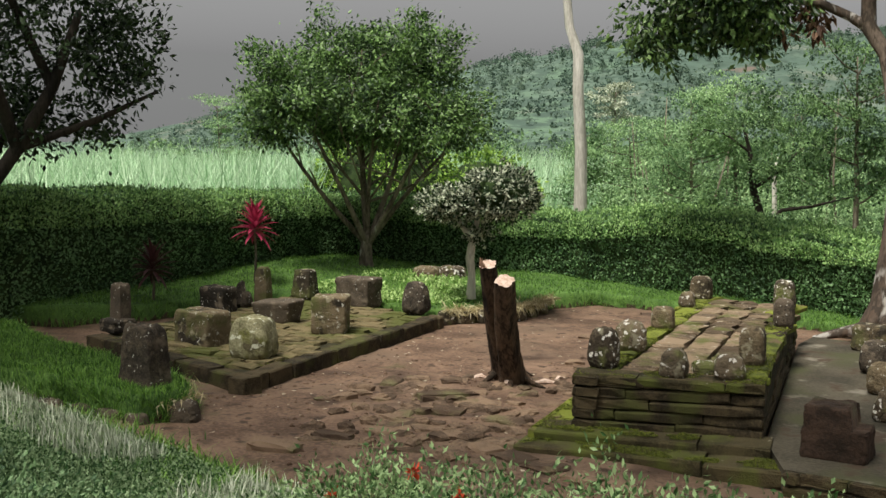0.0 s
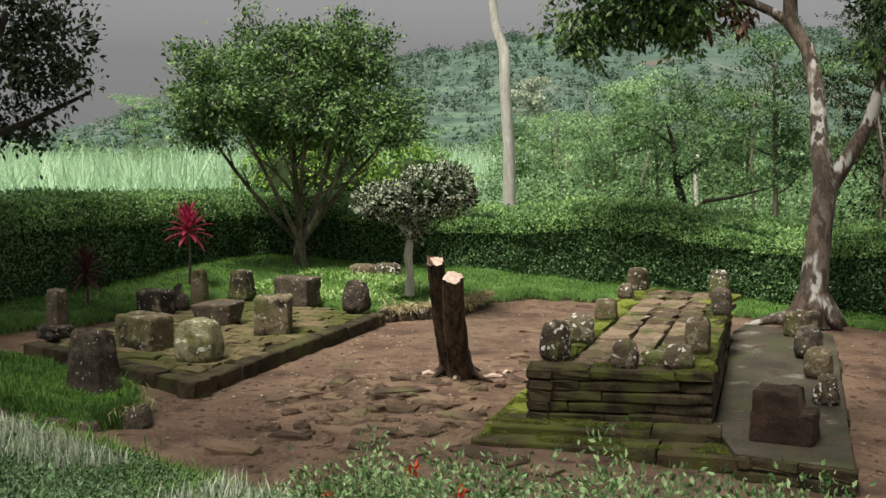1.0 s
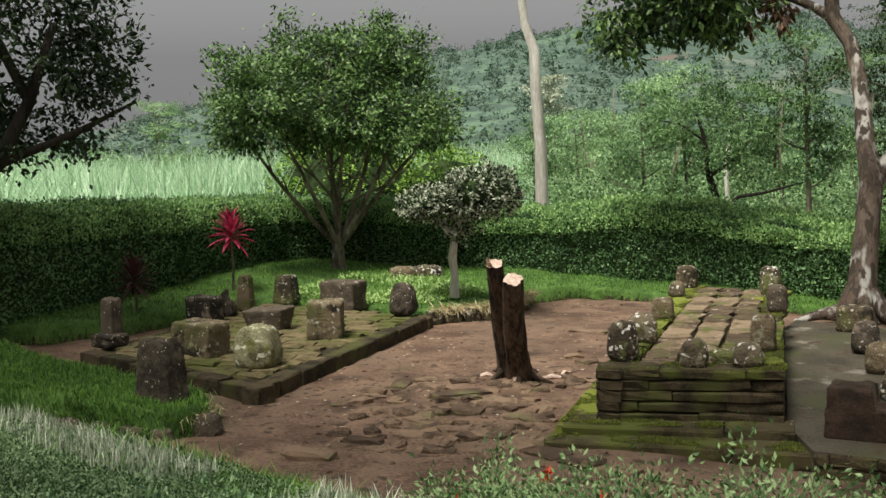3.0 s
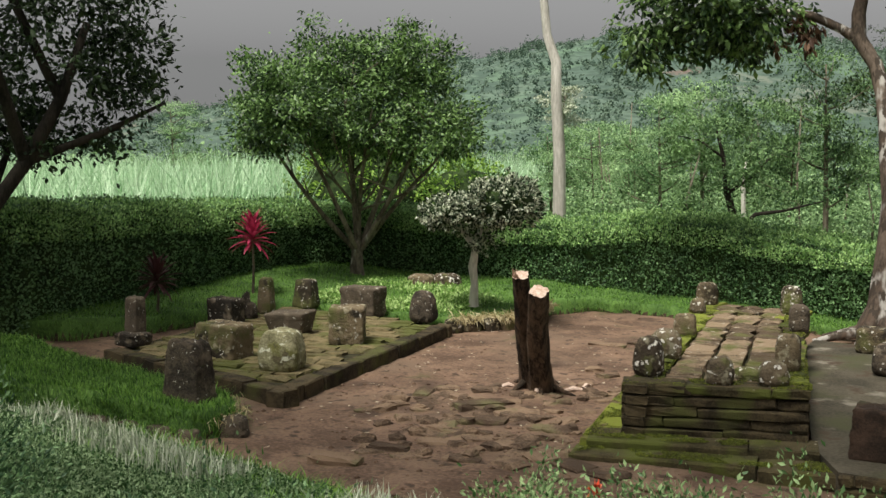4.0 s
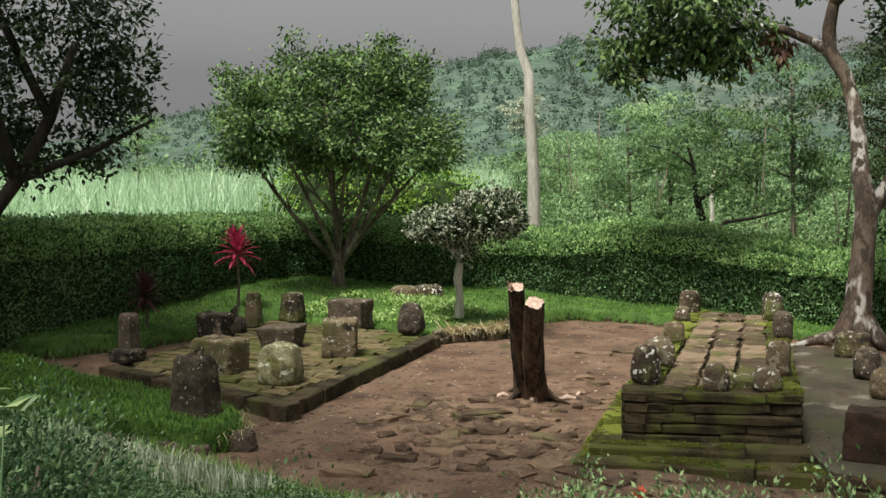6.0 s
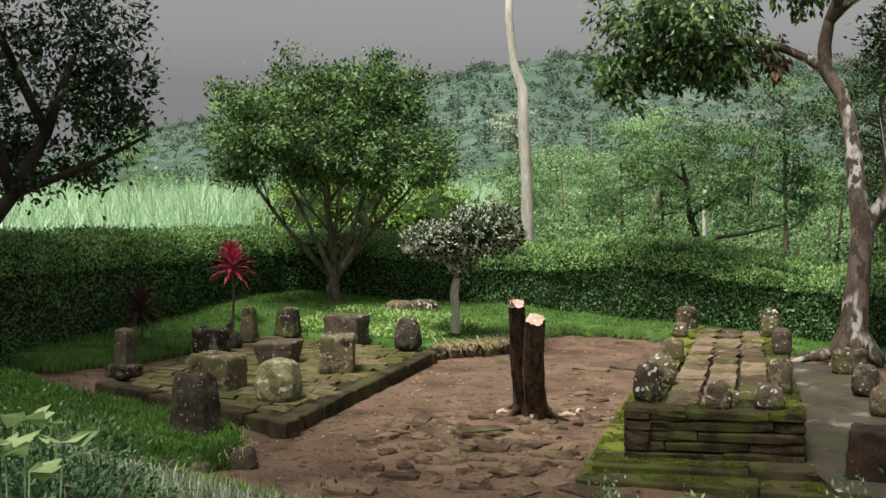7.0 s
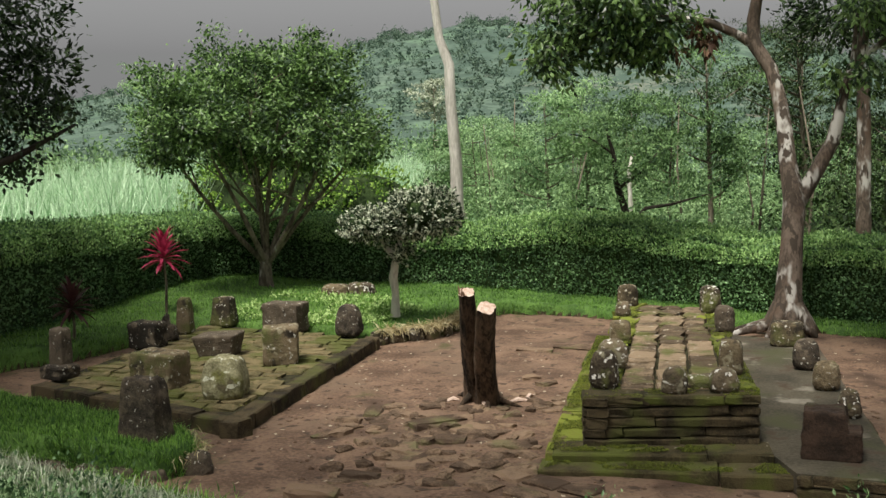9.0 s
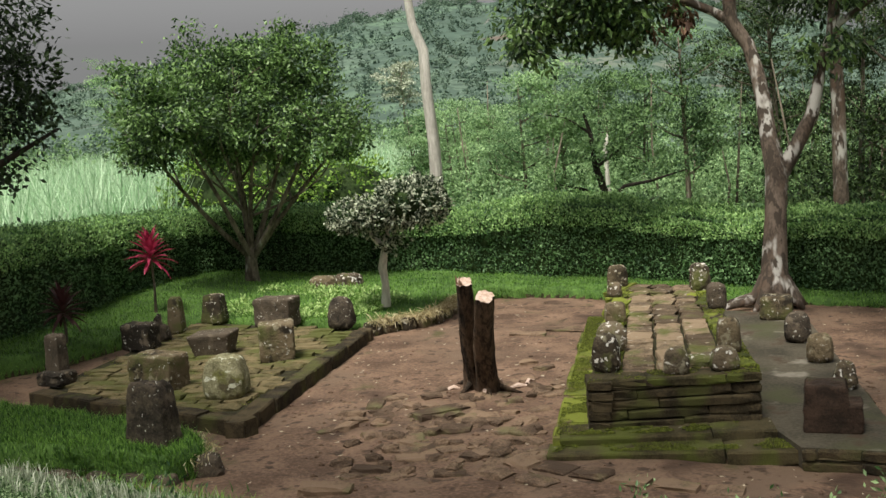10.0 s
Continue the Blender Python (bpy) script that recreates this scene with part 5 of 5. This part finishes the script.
tree("tree", (-1.53, 16.0, 0.0), crooked, [((-2.2, 16, 3.2), (1.0, 0.8, 0.22)), ((-2.7, 16, 2.7), (0.7, 0.6, 0.2)), ((-1.0, 16.1, 2.7), (0.8, 0.6, 0.2)), ((-1.4, 16, 2.2), (0.7, 0.6, 0.2)), ((0.1, 15.8, 1.75), (0.7, 0.5, 0.15)), ((-2.6, 15.8, 1.5), (0.8, 0.5, 0.18)), ((-0.6, 16, 1.6), (0.6, 0.5, 0.15)), ((-1.6, 16, 3.7), (0.6, 0.5, 0.18))],
     5200, 0.1, M["bark_dark"], M["wood_leaf"], "crooked dark-limbed tree with thin layered foliage", 48, 0.1, 0.2, 0.1, flat=2.0)

# undergrowth and woods up the hill
rng = np.random.default_rng(70)


def woods(name, count, r0, r1, a0, a1, size, leaf, per, mat, label):
    """Trees past counting: a crown of leaf sprays each, and a low skirt."""
    r = np.sqrt(rng.uniform(r0 ** 2, r1 ** 2, count))
    a = np.radians(rng.uniform(a0, a1, count))
    x, y = -np.sin(a) * r, np.cos(a) * r
    z = ground_z(x, y)
    s = size * (0.5 + 0.9 * rng.random(count))
    d = unit(rng.normal(size=(count, per, 3)))
    layer = rng.integers(0, 5, (count, per)) / 5.0
    reach = 0.62 * (1.05 - 0.65 * layer) * (0.35 + 0.65 * rng.random((count, per)) ** 0.5)
    turn = rng.random((count, per)) * 2 * math.pi
    shift = rng.normal(size=(count, 5, 2))[np.arange(count)[:, None], (layer * 5).round().astype(int)] * 0.14
    p = np.stack([np.cos(turn) * reach + shift[..., 0], np.sin(turn) * reach + shift[..., 1], 0.2 + 0.85 * layer - 0.12 * reach + 0.05 * rng.normal(size=(count, per))], -1) * s[:, None, None] + np.stack([x, y, z], 1)[:, None, :]
    p = p.reshape(-1, 3)
    tagged(new(name, leaf_mesh(name, rng, p, leaf, leaf * 0.6, mat, d.reshape(-1, 3), 0.6, facing=d.reshape(-1, 3) * 0.4 + np.array([0, 0, 1.6]))), label, "woods", kind="stuff")


woods("undergrowth", 380, 15.5, 45, -9, 19, 1.4, 0.1, 170, M["far_leaf"], "thick light green undergrowth beyond the hedge")
woods("undergrowth", 190, 15.5, 45, -14, 19, 1.5, 0.1, 170, M["wood_leaf"], "thick dark green undergrowth beyond the hedge")
# the right-hand growth has its shade in the leaf colour
woods("undergrowth", 240, 13.5, 40, -34, -7, 2.4, 0.12, 200, M["shade_leaf"], "tall undergrowth beyond the hedge, shade put in its dark colour")
woods("lower_woods", 620, 45, 130, -50, 48, 2.6, 0.28, 105, M["far_leaf"], "light green feathery woods on the lower slope")
woods("lower_woods", 420, 45, 130, -50, 48, 2.9, 0.28, 105, M["wood_leaf"], "darker green woods on the lower slope")


def hill_crowns(name, count, size, tall, per, mat, label):
    """Far tree crowns past counting: rounded shells of leaf sprays on the slope."""
    r, a = np.sqrt(rng.uniform(120 ** 2, 330 ** 2, count)), np.radians(rng.uniform(-35, 45, count))
    x, y = -np.sin(a) * r, np.cos(a) * r
    keep = fbm(x, y, 0.028, 6.0) + 0.35 * rng.normal(size=count) > -0.4
    x, y = x[keep], y[keep]
    n = len(x)
    s = size * (0.4 + 0.9 * rng.random(n) ** 1.5)
    d = unit(rng.normal(size=(n, per, 3)) + np.array([0, -0.35, 0.35]))
    lump = 1 + 0.22 * np.sin(d[..., 0] * 5 + 6 * rng.random((n, 1))) * np.sin(d[..., 2] * 4 + 6 * rng.random((n, 1)))
    p = d * (lump * (0.75 + 0.3 * rng.random((n, per))) * s[:, None])[..., None] * np.array([1, 1, tall]) + np.stack([x, y, ground_z(x, y) + s * tall * 0.6], 1)[:, None]
    d = d.reshape(-1, 3)
    tagged(new(name, leaf_mesh(name, rng, p.reshape(-1, 3), 0.42, 0.4, mat, rng.normal(size=d.shape), 0.3, facing=d * 2.5 + np.array([0, 0, 0.8]))), label, "woods", kind="stuff")


# both crown materials carry the air's haze in their base colour
hill_crowns("hill_woods", 5400, 1.2, 0.8, 30, M["hill_leaf_haze"], "woods on the hill, greyed by haze in their colour")
hill_crowns("hill_woods", 1000, 1.0, 1.7, 36, M["hill_dark_haze"], "dark scattered trees on the hill")
verts, faces = [], []
for k in range(60):
    r, a = rng.uniform(17, 60), radians(rng.uniform(-30, 19))
    x, y = -math.sin(a) * r, math.cos(a) * r
    z, h = float(ground_z(x, y)), rng.uniform(1.8, 4.2)
    tube(verts, faces, [(x, y, z - 0.1), (x + rng.normal() * 0.1, y, z + h * 0.5), (x + rng.normal() * 0.2, y, z + h)], [0.04, 0.03, 0.012], 6)
tagged(new("far_trunks", mesh_of("far_trunks", verts, faces, M["bark"], True)), "thin grey trunks among the undergrowth", "woods", kind="stuff")

# ---- plants ----


def cordyline(at, stem, size, mat, label, seed):
    """A tuft of long strap leaves on a thin cane."""
    rng = np.random.default_rng(seed)
    ob = root("cordyline", pose(*at), label, "plant")
    verts, faces = [], []
    tube(verts, faces, [(0, 0, -0.05), (0.02, 0, stem * 0.5), (0.0, 0, stem), (0.0, 0, stem + size * 0.3)], [0.025, 0.02, 0.018, 0.01], 8)
    part_mesh("stem", mesh_of("stem", verts, faces, M["bark"], True), ob)
    for k in range(46):
        a, e = k * 2.4, radians(88 - 112 * (1 - k / 46) ** 1.7)
        L, W = size * (0.75 + 0.3 * rng.random()), size * 0.15
        o = Vector((math.cos(a), math.sin(a), 0))
        side = Vector((-math.sin(a), math.cos(a), 0))
        p = Vector((0, 0, stem + size * 0.3 * k / 46))
        vs, ang = [], e
        for i, w in enumerate((0.3, 0.9, 1.0, 0.7, 0.05)):
            vs += [tuple(p - side * W * w / 2), tuple(p + Vector((0, 0, -0.02 * w))), tuple(p + side * W * w / 2)]
            p = p + (o * math.cos(ang) + Vector((0, 0, math.sin(ang)))) * L / 4
            ang -= 0.22
        fs = []
        for i in range(4):
            fs += [[3 * i, 3 * i + 1, 3 * i + 4, 3 * i + 3], [3 * i + 1, 3 * i + 2, 3 * i + 5, 3 * i + 4]]
        part_mesh("leaf", mesh_of("leaf", vs, fs, mat, True), ob)


cordyline((-7.32, 5.55, 0.3), 0.8, 0.46, M["red_leaf"], "crimson strap-leaved cordyline on a thin cane", 80)
cordyline((-7.4, 3.3, 0.25), 0.4, 0.42, M["dull_red_leaf"], "dull purple-brown strap-leaved cordyline", 81)

# the bank before the camera
rng = np.random.default_rng(90)
n = 165000
x = rng.uniform(-6.5, 4.6, n)
y = np.interp(x, RIDGE_X, RIDGE_Y) + 0.3 - 2.6 * rng.random(n) ** 1.3 + 0.12 * fbm(x, x * 0, 2.0)
tall = (0.05 + 0.11 * rng.random(n) * (0.6 + 0.4 * fbm(x, y, 1.5, 2))) * (1 + 0.6 * smoothstep(-0.5, 1.5, x))
at = np.stack([x, y, ground_z(x, y) + tall * rng.random(n) ** 0.4], 1)
tagged(new("ground_cover", leaf_mesh("ground_cover", rng, at, 0.026, 0.012, M["cover_leaf"], np.array([0, 0, 0.55]), 1.2)), "low silvery-green leafy ground cover on the bank", "plants", kind="stuff")
x = rng.uniform(-6.0, 4.0, 6000)
x = x[fbm(x, x * 0, 1.1, 4) > -0.1]
y = np.interp(x, RIDGE_X, RIDGE_Y) + 0.15 - 0.75 * rng.random(len(x)) ** 2
tagged(new("flower_spikes", blade_mesh("flower_spikes", rng, np.stack([x, y, ground_z(x, y) + 0.06], 1), 0.12, 0.009, M["spike"], 0.5)), "pale silvery spikes over the ground cover", "plants", kind="stuff")
x = rng.uniform(-3.5, 4.0, 12000)
y = np.interp(x, RIDGE_X, RIDGE_Y) + rng.normal(size=12000) * 0.3 + 0.15
tagged(new("bank_grass", blade_mesh("bank_grass", rng, np.stack([x, y, ground_z(x, y)], 1), 0.09, 0.012, M["grass"], 0.9)), "green grass at the foot of the bank", "grass", kind="stuff")


def shrub(at, size, height, seed, label, flowers=0, count=4000, leaf=0.028, leaf_mat="shrub_leaf"):
    rng = np.random.default_rng(seed)
    z = float(ground_z(*at))
    ob = root("shrub", pose(at[0], at[1], z), label, "shrub")
    verts, faces = [], []
    for k in range(9):
        a = rng.random() * 6.28
        r = size * 0.4 * rng.random()
        tube(verts, faces, [(0, 0, -0.03), (math.cos(a) * r * 0.5, math.sin(a) * r * 0.5, height * 0.5), (math.cos(a) * r, math.sin(a) * r, height * (0.7 + 0.25 * rng.random()))], [0.012, 0.008, 0.004], 6)
    part_mesh("stems", mesh_of("stems", verts, faces, M["bark"], True), ob)
    p, out = crown_points(rng, [(np.array((0, 0, height * 0.6)), np.array((size / 2, size / 2, height * 0.45)))], count, 0.35)
    tagged(part_mesh("foliage", leaf_mesh("foliage", rng, p + rng.normal(size=p.shape) * 0.04, leaf, leaf * 0.45, M[leaf_mat], out * 0.6 + np.array([0, 0, 0.5]), 0.6, facing=out), ob), kind="stuff")
    for k in range(flowers):
        q = (rng.normal() * size * 0.15, rng.normal() * size * 0.15, height * (0.85 + 0.15 * rng.random()))
        part_mesh("flower", leaf_mesh("flower", rng, np.repeat([q], 16, 0) + rng.normal(size=(16, 3)) * 0.008, 0.03, 0.02, M["red_flower"], np.array([0, 0, 0.6]), 0.8), ob, "small red blossom")


shrub((1.95, -5.0), 0.7, 0.32, 91, "leafy green shrub with small red blossoms", 3)
shrub((2.6, -5.0), 0.6, 0.3, 92, "low leafy green shrub on the bank", 1)
shrub((3.1, -4.9), 0.6, 0.3, 96, "low leafy green shrub on the bank", 1)
shrub((1.0, -6.5), 0.9, 0.42, 93, "low dense leafy green shrub on the bank", 0, 9000, 0.022, "bank_leaf")
shrub((0.12, -6.95), 0.8, 0.72, 94, "dense dark small-leaved shrub on the bank", 0, 20000, 0.021, "bank_leaf")
shrub((1.3, -4.7), 0.6, 0.3, 95, "low leafy green shrub on the bank", 1)


def sprig(tip, label, seed):
    """A few thin stalks, each ending in a fan of broad leaves round the tip."""
    rng = np.random.default_rng(seed)
    x, y, z = tip[0], tip[1], float(ground_z(tip[0], tip[1]))
    ob = root("sprig", pose(x, y, z), label, "plant")
    for k in range(5):
        top = np.array([rng.normal() * 0.06, rng.normal() * 0.06, tip[2] - z - 0.07 * k * rng.random()])
        verts, faces = [], []
        tube(verts, faces, [(top[0] * 0.3, top[1] * 0.3, -0.03), (top[0] * 0.6, top[1] * 0.6, top[2] * 0.5), tuple(top)], [0.004, 0.003, 0.0015], 6)
        stalk = part_mesh("stalk", mesh_of("stalk", verts, faces, M["bank_leaf"], True), ob)
        a = rng.random(5) * 6.28
        out = np.stack([np.cos(a), np.sin(a), 0.25 + 0 * a], 1)
        part_mesh("leaves", leaf_mesh("leaves", rng, np.repeat([top], 5, 0), 0.058, 0.036, M["sprig_leaf"], out, 0.25, facing=np.array([0, 0, 1.5])), stalk, "broad pale green leaves")


sprig((1.12, -8.09, 2.20), "sparse sprig of broad pale leaves on the bank", 97)

# straw along the rims
rng = np.random.default_rng(99)
for name, line, count in (("rim_straw", [(-3.5, 4.98), (-3.2, 5.38), (-2.9, 5.58), (-2.75, 6.3), (-2.8, 7.1)], 3000), ("mound_straw", [(-3.3, -0.6), (-3.1, -0.72), (-2.87, -1.08), (-2.93, -1.4)], 90)):
    L = np.array(line)
    cum = np.concatenate([[0], np.cumsum(np.linalg.norm(np.diff(L, axis=0), axis=1))])
    s = rng.uniform(0, cum[-1], count)
    p = np.stack([np.interp(s, cum, L[:, 0]), np.interp(s, cum, L[:, 1])], 1) + rng.normal(size=(count, 2)) * 0.045
    z = 0.17 + 0.06 * rng.random(count)
    tagged(new(name, leaf_mesh(name, rng, np.stack([p[:, 0], p[:, 1], z], 1), 0.12, 0.012, M["straw"], np.array([0.25, -0.5, -0.35]), 0.45)), "dry straw-coloured grass over the lawn's rim", "grass", kind="stuff")

# leafy ground plants in the back lawn, coloured pale to paint a sunlit patch
x, y = scatter(rng, [(-6.4, 5.7), (-4.4, 5.3), (-3.7, 5.6), (-3.4, 6.6), (-4.4, 7.4), (-6.4, 7.6)], 5000)
keep = fbm(x, y, 1.6, 4.0) > -0.25
x, y = x[keep], y[keep]
tagged(new("ground_plants", leaf_mesh("ground_plants", rng, np.stack([x, y, bed_z(BED_BACK, x, y, back_height) + 0.08 * rng.random(len(x))], 1), 0.06, 0.035, M["sunlit_clover"], np.array([0, 0, 0.5]), 0.8, facing=np.array([0, 0, 2.0]))), "leafy plants in the lawn, sunlight painted into their colour", "plants", kind="stuff")
